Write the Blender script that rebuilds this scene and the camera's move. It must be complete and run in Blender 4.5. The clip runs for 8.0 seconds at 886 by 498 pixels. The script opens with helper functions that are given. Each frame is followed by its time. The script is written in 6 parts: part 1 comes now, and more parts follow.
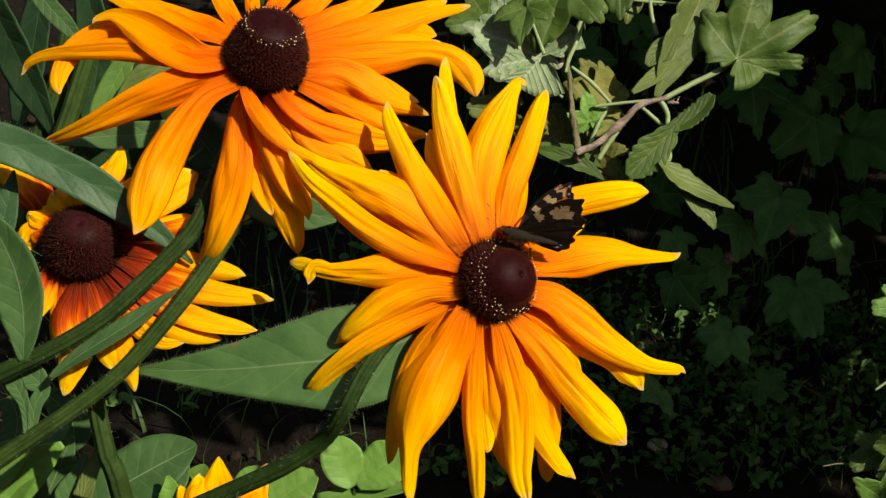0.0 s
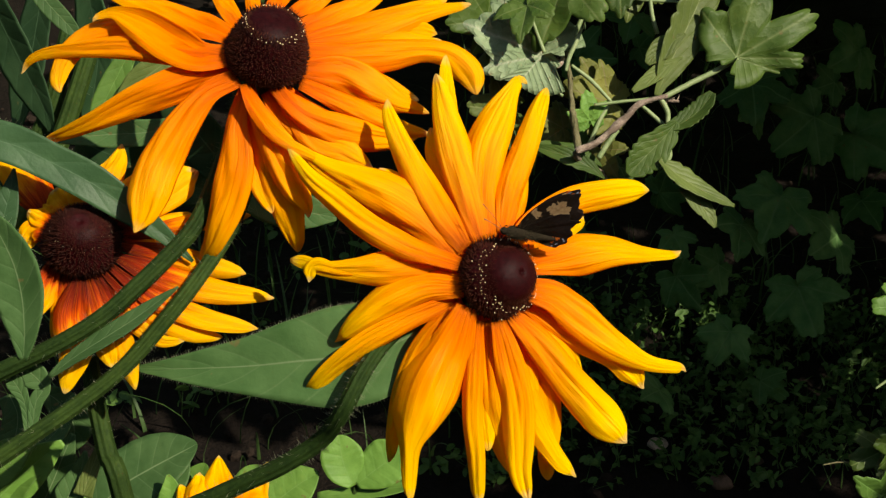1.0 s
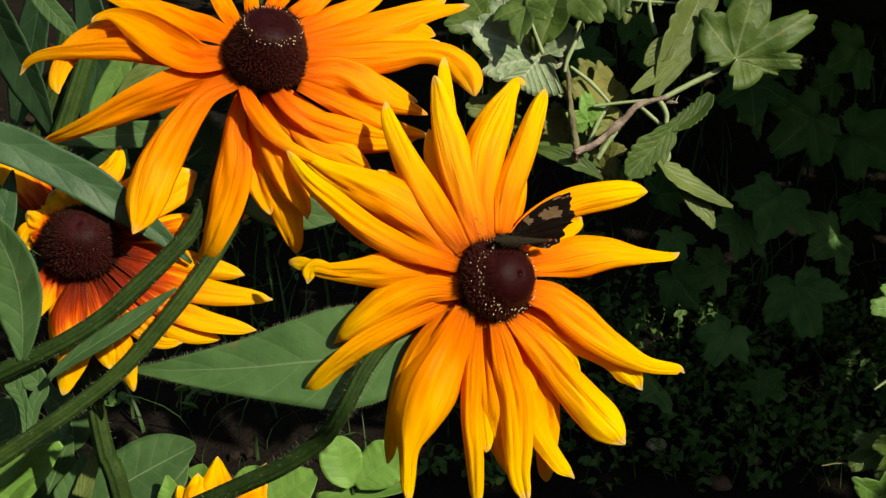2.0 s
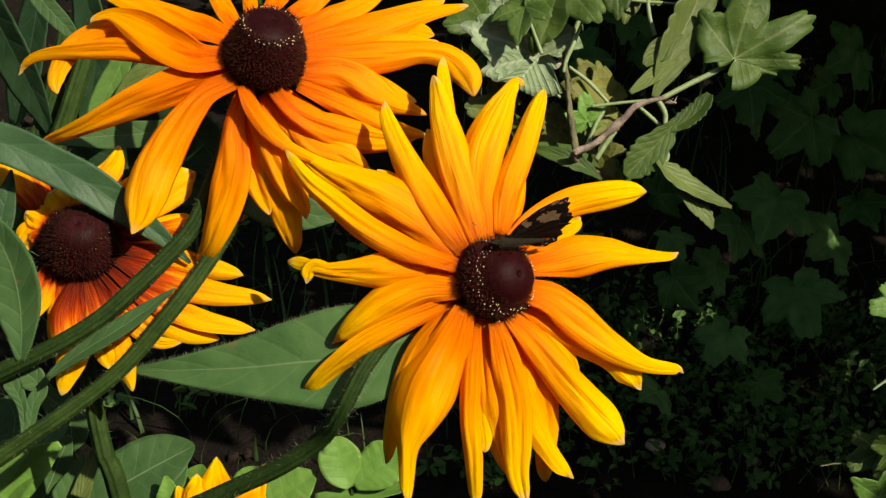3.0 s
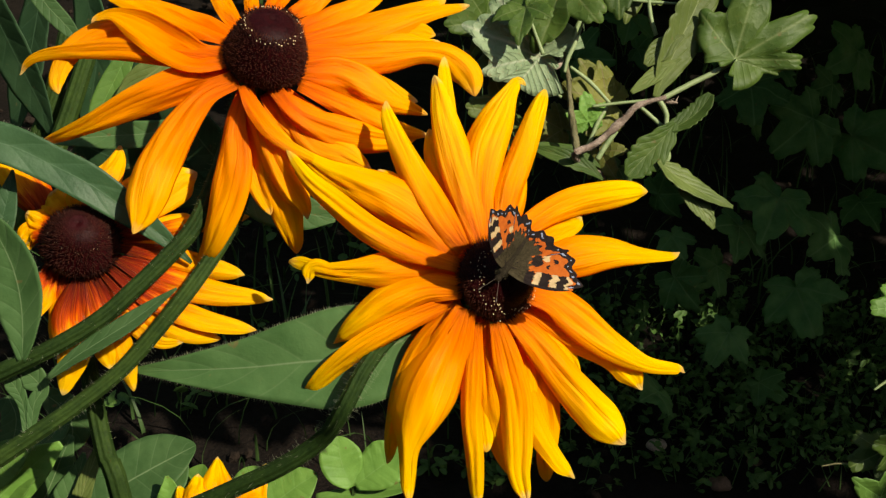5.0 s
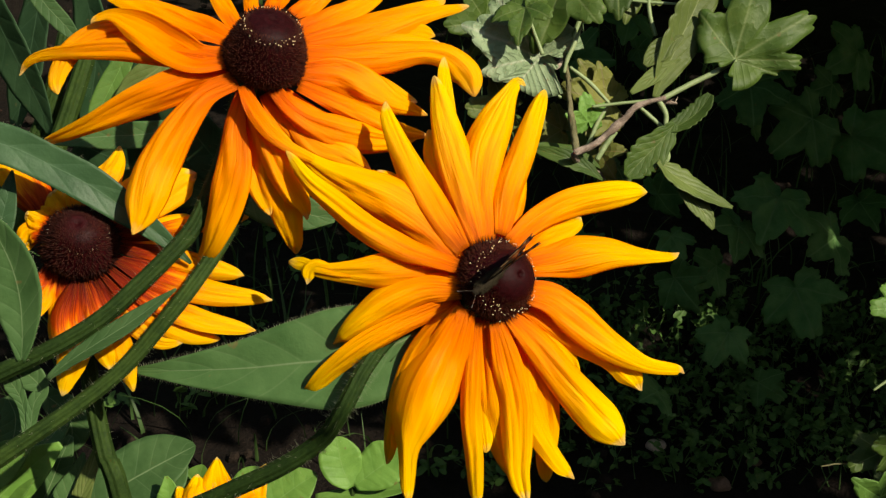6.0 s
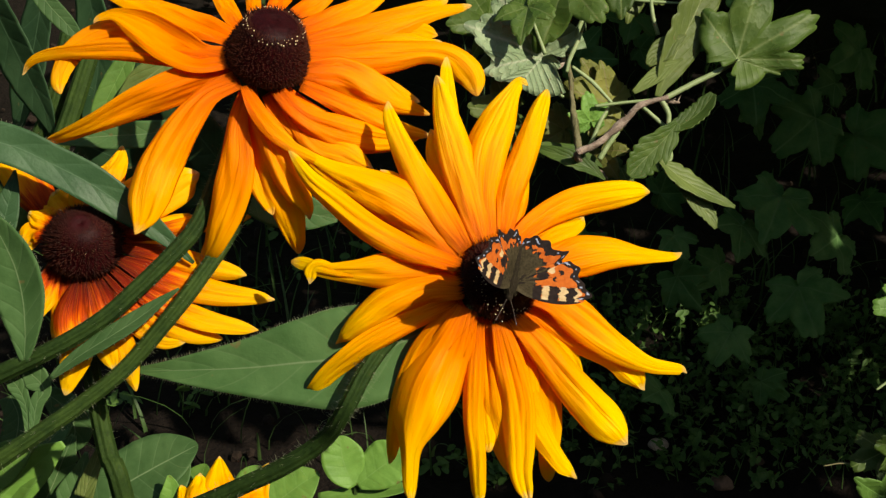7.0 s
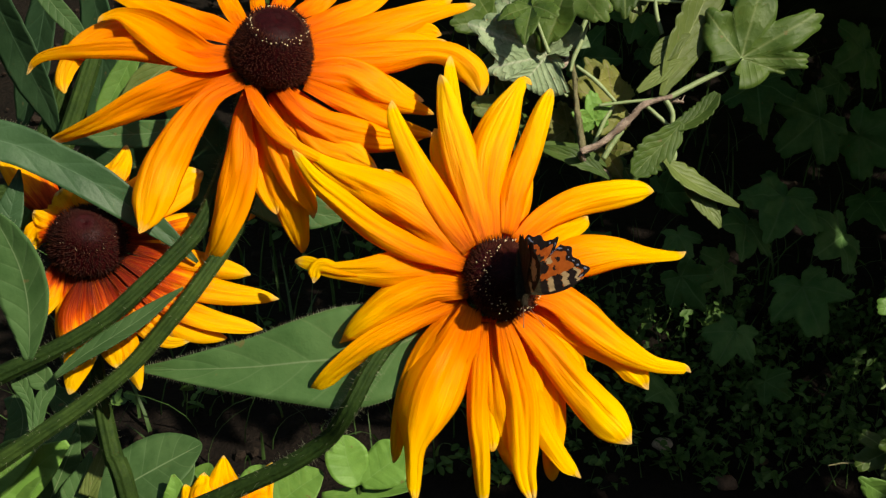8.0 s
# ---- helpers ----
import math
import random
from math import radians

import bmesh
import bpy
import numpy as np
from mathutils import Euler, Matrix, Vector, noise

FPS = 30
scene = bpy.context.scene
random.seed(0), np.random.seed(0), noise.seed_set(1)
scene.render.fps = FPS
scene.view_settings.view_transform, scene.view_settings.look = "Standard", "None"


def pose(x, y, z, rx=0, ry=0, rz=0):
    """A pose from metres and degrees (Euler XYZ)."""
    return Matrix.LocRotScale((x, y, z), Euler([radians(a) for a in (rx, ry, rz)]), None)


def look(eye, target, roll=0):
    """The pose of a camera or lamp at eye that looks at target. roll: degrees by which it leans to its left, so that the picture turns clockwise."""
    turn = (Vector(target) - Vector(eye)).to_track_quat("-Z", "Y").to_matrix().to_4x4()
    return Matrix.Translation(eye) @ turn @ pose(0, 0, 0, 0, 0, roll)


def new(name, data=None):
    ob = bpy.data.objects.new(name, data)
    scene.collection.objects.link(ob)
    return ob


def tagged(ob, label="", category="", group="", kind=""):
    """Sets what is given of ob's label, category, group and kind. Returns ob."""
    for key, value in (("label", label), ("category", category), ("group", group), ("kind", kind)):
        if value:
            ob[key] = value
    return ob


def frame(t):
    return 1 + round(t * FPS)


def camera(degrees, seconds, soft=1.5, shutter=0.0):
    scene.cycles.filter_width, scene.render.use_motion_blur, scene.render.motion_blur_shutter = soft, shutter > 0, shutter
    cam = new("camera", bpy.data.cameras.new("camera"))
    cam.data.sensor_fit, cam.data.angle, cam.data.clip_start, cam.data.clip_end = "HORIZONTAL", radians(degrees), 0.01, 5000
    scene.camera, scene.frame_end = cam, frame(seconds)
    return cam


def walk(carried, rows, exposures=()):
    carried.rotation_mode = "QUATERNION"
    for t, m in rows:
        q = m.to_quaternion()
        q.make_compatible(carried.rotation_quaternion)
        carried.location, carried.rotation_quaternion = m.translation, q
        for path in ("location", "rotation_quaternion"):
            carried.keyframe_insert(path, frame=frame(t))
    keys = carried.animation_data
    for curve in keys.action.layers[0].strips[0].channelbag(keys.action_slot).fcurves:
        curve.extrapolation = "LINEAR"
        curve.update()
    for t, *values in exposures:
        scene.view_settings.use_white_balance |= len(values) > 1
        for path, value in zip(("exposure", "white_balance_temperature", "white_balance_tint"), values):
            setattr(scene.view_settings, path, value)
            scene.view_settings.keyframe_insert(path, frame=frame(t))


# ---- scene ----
# Layout: millimetres in a frame that leans with the view: u to the side, v up the slope, w away from the eye.
EYE, PITCH = Vector((0.0, 0.0, 0.80)), 28.0
HOME = pose(*EYE, 90 - PITCH, 0, 0)
cam = camera(40, 8.0, soft=1.35)
walk(cam, [
    (0, HOME @ pose(-0.000022, 0.000695, 0, -0.0436, 0.0211, 0)),
    (0.5, HOME @ pose(0.000124, 0.000142, 0, -0.0414, 0.0483, 0)),
    (1, HOME @ pose(-0.000059, 0.000032, 0, -0.0542, 0.0305, 0)),
    (1.5, HOME @ pose(0.000057, 0.000701, 0, -0.0674, 0.0120, 0)),
    (3, HOME @ pose(0.000013, 0.000160, 0, -0.0004, -0.0784, 0)),
    (3.5, HOME @ pose(0.000000, 0.000000, 0, 0.0000, 0.0000, 0)),
    (4, HOME @ pose(-0.000062, 0.000309, 0, 0.0004, 0.0303, 0)),
    (4.5, HOME @ pose(-0.000015, 0.000098, 0, 0.0014, 0.0029, 0)),
    (6, HOME @ pose(-0.000095, 0.000316, 0, 0.0019, -0.0566, 0)),
    (6.5, HOME @ pose(-0.000121, 0.000545, 0, -0.0336, 0.0154, 0)),
    (7, HOME @ pose(-0.000116, 0.000724, 0, -0.0594, 0.0588, 0)),
    (7.5, HOME @ pose(-0.000103, 0.000312, 0, -0.0903, 0.1687, 0)),
    (8, HOME @ pose(-0.000137, 0.000524, 0, -0.0721, 0.2401, 0)),
], exposures=((0, 0.05, 7300, 10), (8.0, 0.05, 7300, 10)))


def at(u, v, w):
    return HOME @ (Vector((u, v, -w)) * 0.001)


def way(u, v, n):
    """A direction: u to the side, v up the slope, n towards the eye."""
    return (HOME.to_3x3() @ Vector((u, v, n))).normalized()


# ---- light ----
SUN = way(0.53, 0.40, 0.75)
world = bpy.data.worlds.new("sky")
scene.world = world
world.use_nodes = True
sky = world.node_tree.nodes.new("ShaderNodeTexSky")
sky.sky_type, sky.sun_disc = "NISHITA", False
sky.sun_elevation = math.asin(SUN.z)
sky.sun_rotation = math.atan2(SUN.x, SUN.y)
back = world.node_tree.nodes["Background"]
back.inputs["Strength"].default_value = 0.15
world.node_tree.links.new(sky.outputs["Color"], back.inputs["Color"])
sun = new("sun", bpy.data.lights.new("sun", "SUN"))
sun.data.energy, sun.data.angle, sun.data.color = 6.6, radians(0.53), (1.0, 0.95, 0.86)
sun.matrix_world = look(SUN * 10, (0, 0, 0))


# ---- materials ----
def material(name, rough=0.6, spec=0.3):
    m = bpy.data.materials.new(name)
    m.use_nodes = True
    b = m.node_tree.nodes["Principled BSDF"]
    b.inputs["Roughness"].default_value = rough
    b.inputs["Specular IOR Level"].default_value = spec
    return m, m.node_tree.nodes, m.node_tree.links, b


def node(nodes, links, kind, **plugs):
    n = nodes.new(kind)
    for key, value in plugs.items():
        s = n.inputs[key.replace("_", " ")]
        if isinstance(value, bpy.types.NodeSocket):
            links.new(value, s)
        else:
            s.default_value = value
    return n


def ramp(nodes, links, fac, *stops):
    n = nodes.new("ShaderNodeValToRGB")
    e = n.color_ramp.elements
    while len(e) < len(stops):
        e.new(0.5)
    for k, (p, c) in enumerate(stops):
        e[k].position, e[k].color = p, (*c, 1)
    links.new(fac, n.inputs["Fac"])
    return n.outputs["Color"]


def mix(nodes, links, fac, a, b, blend="MIX"):
    n = nodes.new("ShaderNodeMix")
    n.data_type, n.blend_type = "RGBA", blend
    for s, value in ((n.inputs[0], fac), (n.inputs[6], a), (n.inputs[7], b)):
        if isinstance(value, bpy.types.NodeSocket):
            links.new(value, s)
        elif s.type == "RGBA":
            s.default_value = (*value, 1)
        else:
            s.default_value = value
    return n.outputs[2]


def bumped(nodes, links, b, height, strength, distance):
    n = node(nodes, links, "ShaderNodeBump", Strength=strength, Distance=distance, Height=height)
    links.new(n.outputs["Normal"], b.inputs["Normal"])


def see_through(nodes, links, b, colour, share):
    """Thin tissue lets a share of the light pass."""
    t = nodes.new("ShaderNodeBsdfTranslucent")
    links.new(colour, t.inputs["Color"])
    m = node(nodes, links, "ShaderNodeMixShader", Fac=share)
    links.new(b.outputs[0], m.inputs[1])
    links.new(t.outputs[0], m.inputs[2])
    links.new(m.outputs[0], nodes["Material Output"].inputs["Surface"])


def petal_material(name, *stops):
    m, n, l, b = material(name, 0.5, 0.15)
    uv = node(n, l, "ShaderNodeUVMap").outputs[0]
    xyz = node(n, l, "ShaderNodeSeparateXYZ", Vector=uv)
    place = node(n, l, "ShaderNodeObjectInfo")
    shift = node(n, l, "ShaderNodeMath", Value=place.outputs["Random"])
    shift.operation = "MULTIPLY"
    shift.inputs[1].default_value = 37.0
    vec = node(n, l, "ShaderNodeCombineXYZ", X=xyz.outputs[0], Y=xyz.outputs[1], Z=shift.outputs[0])
    streak = node(n, l, "ShaderNodeMapping", Vector=vec.outputs[0], Scale=(16, 1.3, 1))
    fine = node(n, l, "ShaderNodeTexNoise", Vector=streak.outputs[0], Scale=1.6, Detail=5.0, Roughness=0.65)
    broad = node(n, l, "ShaderNodeTexNoise", Vector=vec.outputs[0], Scale=3.0, Detail=3.0)
    along = node(n, l, "ShaderNodeMath", Value=xyz.outputs[1])
    along.operation = "ADD"
    wob = node(n, l, "ShaderNodeMapRange", Value=fine.outputs[0], To_Min=-0.18, To_Max=0.18)
    l.new(wob.outputs[0], along.inputs[1])
    along2 = node(n, l, "ShaderNodeMath", Value=along.outputs[0])
    wob2 = node(n, l, "ShaderNodeMapRange", Value=broad.outputs[0], To_Min=-0.22, To_Max=0.22)
    l.new(wob2.outputs[0], along2.inputs[1])
    base = ramp(n, l, along2.outputs[0], *stops)
    # fine deeper-coloured veins along the length
    comb = node(n, l, "ShaderNodeMapping", Vector=vec.outputs[0], Scale=(22, 0.8, 1))
    hair = node(n, l, "ShaderNodeTexNoise", Vector=comb.outputs[0], Scale=1.0, Detail=3.0, Roughness=0.6)
    vein = ramp(n, l, hair.outputs[0], (0.55, (0, 0, 0)), (0.64, (0.5, 0.5, 0.5)))
    fade = ramp(n, l, xyz.outputs[1], (0.1, (1, 1, 1)), (0.85, (0.25, 0.25, 0.25)))
    vein = mix(n, l, 1.0, vein, fade, "MULTIPLY")
    base = mix(n, l, vein, base, (0.86, 0.17, 0.001))
    # a few brown flecks and bruises
    fleck = node(n, l, "ShaderNodeTexNoise", Vector=vec.outputs[0], Scale=9.0, Detail=2.0)
    spot = ramp(n, l, fleck.outputs[0], (0.76, (0, 0, 0)), (0.82, (0.5, 0.5, 0.5)))
    colour = mix(n, l, spot, base, (0.45, 0.10, 0.004))
    # dried pale rim at the very tip
    rim = ramp(n, l, xyz.outputs[1], (0.945, (0, 0, 0)), (0.99, (0.9, 0.9, 0.9)))
    some = ramp(n, l, place.outputs["Random"], (0.2, (0.3, 0.3, 0.3)), (0.7, (1, 1, 1)))
    rim = mix(n, l, 1.0, rim, some, "MULTIPLY")
    colour = mix(n, l, rim, colour, (0.85, 0.62, 0.22))
    # dark streaks at the root
    near = node(n, l, "ShaderNodeMath", Value=xyz.outputs[1])
    reach = node(n, l, "ShaderNodeMapRange", Value=fine.outputs[0], From_Min=0.3, From_Max=0.7, To_Min=-0.05, To_Max=0.05)
    l.new(reach.outputs[0], near.inputs[1])
    root = ramp(n, l, near.outputs[0], (0.0, (0.85, 0.85, 0.85)), (0.035, (0, 0, 0)))
    marked = ramp(n, l, shift.outputs[0], (0.0, (0.25, 0.25, 0.25)), (1.0, (1, 1, 1)))
    part_of = node(n, l, "ShaderNodeMath", Value=shift.outputs[0])
    part_of.operation = "FRACT"
    l.new(part_of.outputs[0], n[marked.node.name].inputs["Fac"])
    root = mix(n, l, 1.0, root, marked, "MULTIPLY")
    colour = mix(n, l, root, colour, (0.07, 0.008, 0.001))
    l.new(colour, b.inputs["Base Color"])
    b.inputs["Sheen Weight"].default_value = 0.0
    # shallow pleats between the long veins, under the fine grain
    broadcomb = node(n, l, "ShaderNodeMapping", Vector=vec.outputs[0], Scale=(6.5, 0.55, 1))
    pleat = node(n, l, "ShaderNodeTexNoise", Vector=broadcomb.outputs[0], Scale=1.0, Detail=1.5, Roughness=0.5)
    relief = mix(n, l, 0.62, fine.outputs[0], pleat.outputs[0])
    bumped(n, l, b, relief, 0.7, 0.0018)
    # light that has passed the tissue is deeper in colour
    through_it = mix(n, l, 1.0, colour, (1.0, 0.72, 0.34), "MULTIPLY")
    see_through(n, l, b, through_it, 0.42)
    return m


PETAL = petal_material("petal_golden", (0.0, (0.78, 0.15, 0.001)), (0.12, (0.94, 0.25, 0.001)), (0.34, (0.97, 0.365, 0.001)),
                       (0.58, (0.98, 0.49, 0.002)), (0.92, (0.98, 0.66, 0.003)))
PETAL_WARM = petal_material("petal_warm_orange", (0.0, (0.72, 0.13, 0.001)), (0.14, (0.93, 0.19, 0.001)), (0.36, (0.96, 0.285, 0.001)),
                            (0.62, (0.97, 0.38, 0.002)), (0.96, (0.98, 0.53, 0.003)))
PETAL_RED = petal_material("petal_red_based", (0.0, (0.05, 0.004, 0.002)), (0.20, (0.26, 0.014, 0.002)), (0.35, (0.66, 0.075, 0.002)),
                           (0.47, (0.95, 0.36, 0.003)), (0.60, (0.97, 0.48, 0.003)), (1.0, (0.97, 0.64, 0.01)))


def mottled(name, dark, light, scale, rough=0.7, spec=0.3, bump=0.4, depth=0.0005, thin=0.0, fine=6.0):
    """Colour that wanders between two tones, with grain."""
    m, n, l, b = material(name, rough, spec)
    pos = node(n, l, "ShaderNodeNewGeometry").outputs["Position"]
    rnd = node(n, l, "ShaderNodeObjectInfo").outputs["Random"]
    a = node(n, l, "ShaderNodeTexNoise", Vector=pos, Scale=scale, Detail=4.0)
    c = node(n, l, "ShaderNodeTexNoise", Vector=pos, Scale=scale * fine, Detail=5.0, Roughness=0.7)
    s = node(n, l, "ShaderNodeMath", Value=a.outputs[0])
    l.new(c.outputs[0], s.inputs[1])
    s2 = node(n, l, "ShaderNodeMath", Value=s.outputs[0])
    rr = node(n, l, "ShaderNodeMapRange", Value=rnd, To_Min=-0.12, To_Max=0.12)
    l.new(rr.outputs[0], s2.inputs[1])
    colour = ramp(n, l, s2.outputs[0], (0.75, dark), (1.25, light))
    n["Color Ramp"].color_ramp.elements[0].position = 0.36
    n["Color Ramp"].color_ramp.elements[1].position = 0.64
    half = node(n, l, "ShaderNodeMath", Value=s2.outputs[0])
    half.operation = "MULTIPLY"
    half.inputs[1].default_value = 0.5
    l.new(half.outputs[0], n["Color Ramp"].inputs["Fac"])
    l.new(colour, b.inputs["Base Color"])
    bumped(n, l, b, c.outputs[0], bump, depth)
    if thin:
        see_through(n, l, b, colour, thin)
    return m


def leaf_material(name, dark, light, vein, thin=0.25, rough=0.5, spec=0.4, pairs=9.0, vein_width=0.07, slant=-0.16, relief=0.0006):
    """A leaf with a midrib and slanting side veins, in the leaf's own u (across) and v (along)."""
    m, n, l, b = material(name, rough, spec)
    uv = node(n, l, "ShaderNodeUVMap").outputs[0]
    xyz = node(n, l, "ShaderNodeSeparateXYZ", Vector=uv)
    side = node(n, l, "ShaderNodeMath", Value=xyz.outputs[0])
    side.operation = "ABSOLUTE"
    slope = node(n, l, "ShaderNodeMath", Value=side.outputs[0])
    slope.operation = "MULTIPLY_ADD"
    slope.inputs[1].default_value = slant
    l.new(xyz.outputs[1], slope.inputs[2])
    wave = node(n, l, "ShaderNodeMath", Value=slope.outputs[0])
    wave.operation = "MULTIPLY"
    wave.inputs[1].default_value = pairs
    tooth = node(n, l, "ShaderNodeMath", Value=wave.outputs[0])
    tooth.operation = "PINGPONG"
    tooth.inputs[1].default_value = 0.5
    ribs = ramp(n, l, tooth.outputs[0], (0.0, (1, 1, 1)), (vein_width * 1.3, (0, 0, 0)))
    mid = ramp(n, l, side.outputs[0], (0.0, (1, 1, 1)), (vein_width, (0, 0, 0)))
    soft = mix(n, l, 0.25, (0, 0, 0), ribs)
    veins = mix(n, l, 1.0, soft, mid, "LIGHTEN")
    pos = node(n, l, "ShaderNodeNewGeometry").outputs["Position"]
    a = node(n, l, "ShaderNodeTexNoise", Vector=pos, Scale=60.0, Detail=5.0, Roughness=0.6)
    f = node(n, l, "ShaderNodeTexNoise", Vector=pos, Scale=900.0, Detail=3.0)
    body = ramp(n, l, a.outputs[0], (0.35, dark), (0.65, light))
    rnd = node(n, l, "ShaderNodeObjectInfo").outputs["Random"]
    rr = node(n, l, "ShaderNodeMapRange", Value=rnd, To_Min=0.75, To_Max=1.2)
    hsv = node(n, l, "ShaderNodeHueSaturation", Color=body, Value=rr.outputs[0])
    colour = mix(n, l, veins, hsv.outputs[0], vein)
    fl = node(n, l, "ShaderNodeTexNoise", Vector=pos, Scale=150.0, Detail=2.0)
    hole = ramp(n, l, fl.outputs[0], (0.70, (0, 0, 0)), (0.76, (0.6, 0.6, 0.6)))
    colour = mix(n, l, hole, colour, (0.16, 0.11, 0.04))
    l.new(colour, b.inputs["Base Color"])
    # puckered tissue between sunken veins, under a fine grain
    cushion = ramp(n, l, tooth.outputs[0], (0.0, (0, 0, 0)), (0.16, (0.7, 0.7, 0.7)), (0.5, (1, 1, 1)))
    pucker = node(n, l, "ShaderNodeTexNoise", Vector=pos, Scale=260.0, Detail=2.0)
    swell = mix(n, l, 0.5, cushion, pucker.outputs[0])
    h = mix(n, l, 0.25, swell, f.outputs[0])
    bumped(n, l, b, h, 0.7, relief)
    see_through(n, l, b, colour, thin)
    return m


LEAF = leaf_material("leaf_grey_green", (0.040, 0.094, 0.026), (0.063, 0.128, 0.040), (0.15, 0.22, 0.10), 0.18, 0.6, 0.18, 7.0, 0.036)
# blue-green leaf, darkened in colour for the half shade at the left
LEAF_SHADED = leaf_material("leaf_blue_green_shaded", (0.020, 0.052, 0.019), (0.034, 0.076, 0.030), (0.06, 0.115, 0.055), 0.10, 0.5, 0.2, 6.0, 0.04)
LEAF_LIGHT = leaf_material("leaf_fresh_green", (0.09, 0.20, 0.03), (0.14, 0.28, 0.05), (0.155, 0.29, 0.07), 0.3, 0.55, 0.3, 5.0, 0.03)
LEAF_GOOSE = leaf_material("leaf_gooseberry", (0.038, 0.080, 0.010), (0.072, 0.122, 0.020), (0.13, 0.18, 0.055), 0.3, 0.55, 0.3, 5.0, 0.045, -0.5, 0.0007)
# gooseberry leaf with the sun's gloss put into its pale base colour
LEAF_PALE = leaf_material("leaf_gooseberry_sun_gloss", (0.125, 0.185, 0.090), (0.21, 0.275, 0.150), (0.32, 0.37, 0.24), 0.22, 0.55, 0.3, 7.0, 0.06, -0.5, 0.0024)
LEAF_SILVER = leaf_material("leaf_gooseberry_pale", (0.070, 0.106, 0.020), (0.120, 0.163, 0.040), (0.19, 0.23, 0.085), 0.25, 0.52, 0.3, 5.0, 0.045, -0.5, 0.0009)
LEAF_OLD = leaf_material("leaf_gooseberry_yellowing", (0.10, 0.12, 0.02), (0.17, 0.17, 0.035), (0.18, 0.16, 0.06), 0.3, 0.6, 0.3, 5.0, 0.045, -0.5, 0.0009)
STEM = mottled("stem_green", (0.012, 0.028, 0.005), (0.032, 0.060, 0.010), 90, 0.7, 0.12, 0.6, 0.0008)
STEM_DARK = mottled("stem_dark_green", (0.008, 0.021, 0.003), (0.024, 0.049, 0.008), 90, 0.7, 0.12, 0.8, 0.0008)
HAIR = mottled("hair_pale", (0.24, 0.27, 0.16), (0.36, 0.38, 0.25), 200, 0.5, 0.3, 0.1, 0.0001, 0.3)
CONE = mottled("cone_maroon", (0.007, 0.0007, 0.0009), (0.025, 0.0024, 0.0032), 600, 0.42, 0.06, 0.6, 0.0002, 0.0, 5.0)
FLORET = mottled("floret_brown", (0.004, 0.0009, 0.0006), (0.050, 0.011, 0.0045), 420, 0.6, 0.10, 0.4, 0.0003)
POLLEN = mottled("pollen_yellow", (0.80, 0.60, 0.30), (0.88, 0.78, 0.52), 500, 0.6, 0.2, 0.2, 0.0001)
TWIG = mottled("twig_grey_pink", (0.13, 0.095, 0.07), (0.40, 0.325, 0.255), 160, 0.75, 0.25, 0.7, 0.0008)
STEM_WOODY = mottled("stem_woody_olive", (0.07, 0.068, 0.028), (0.17, 0.155, 0.075), 120, 0.7, 0.25, 0.6, 0.0006)
PETIOLE = mottled("petiole_pale_green", (0.13, 0.19, 0.07), (0.22, 0.28, 0.13), 120, 0.5, 0.35, 0.4, 0.0004)
BARK = mottled("bark_brown", (0.05, 0.035, 0.025), (0.13, 0.10, 0.075), 40, 0.9, 0.2, 1.0, 0.004)
# soil and crumbs near black: the shade on the ground is in their colour
SOIL = mottled("soil_shaded", (0.005, 0.0036, 0.0028), (0.015, 0.0105, 0.0075), 9, 0.95, 0.1, 1.0, 0.02, 0.0, 9.0)
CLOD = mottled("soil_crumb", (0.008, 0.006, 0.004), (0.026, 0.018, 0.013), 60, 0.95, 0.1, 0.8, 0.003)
GRASS = mottled("grass_green", (0.025, 0.06, 0.012), (0.06, 0.115, 0.03), 30, 0.55, 0.3, 0.3, 0.0005, 0.3)
WEED = mottled("weed_green", (0.034, 0.084, 0.016), (0.085, 0.165, 0.034), 40, 0.6, 0.3, 0.3, 0.0005, 0.25)
PEBBLE = mottled("pebble_tan", (0.28, 0.20, 0.15), (0.50, 0.40, 0.31), 50, 0.85, 0.2, 0.5, 0.001)
DRY = mottled("dry_leaf", (0.055, 0.032, 0.022), (0.15, 0.09, 0.06), 50, 0.9, 0.2, 0.6, 0.001)
WING_DARK = mottled("wing_black_brown", (0.008, 0.006, 0.006), (0.022, 0.015, 0.013), 900, 0.8, 0.06, 0.4, 0.0001)
WING_OLIVE = mottled("wing_hairy_olive_brown", (0.020, 0.016, 0.008), (0.060, 0.048, 0.026), 1200, 0.8, 0.06, 0.6, 0.0001)
WING_ORANGE = mottled("wing_orange", (0.29, 0.052, 0.006), (0.45, 0.112, 0.016), 600, 0.75, 0.10, 0.4, 0.0001)
WING_CREAM = mottled("wing_cream", (0.34, 0.23, 0.10), (0.52, 0.38, 0.20), 600, 0.7, 0.25, 0.3, 0.0001)
WING_BLUE = mottled("wing_blue_grey", (0.13, 0.16, 0.25), (0.26, 0.30, 0.40), 700, 0.6, 0.35, 0.2, 0.0001)
WING_UNDER = mottled("wing_underside_brown", (0.006, 0.0045, 0.0035), (0.020, 0.013, 0.009), 900, 0.8, 0.06, 0.5, 0.0001)
WING_TAN = mottled("wing_underside_tan", (0.20, 0.12, 0.055), (0.38, 0.26, 0.14), 900, 0.8, 0.06, 0.4, 0.0001)

# ---- building blocks ----
HEADSPACE = {}


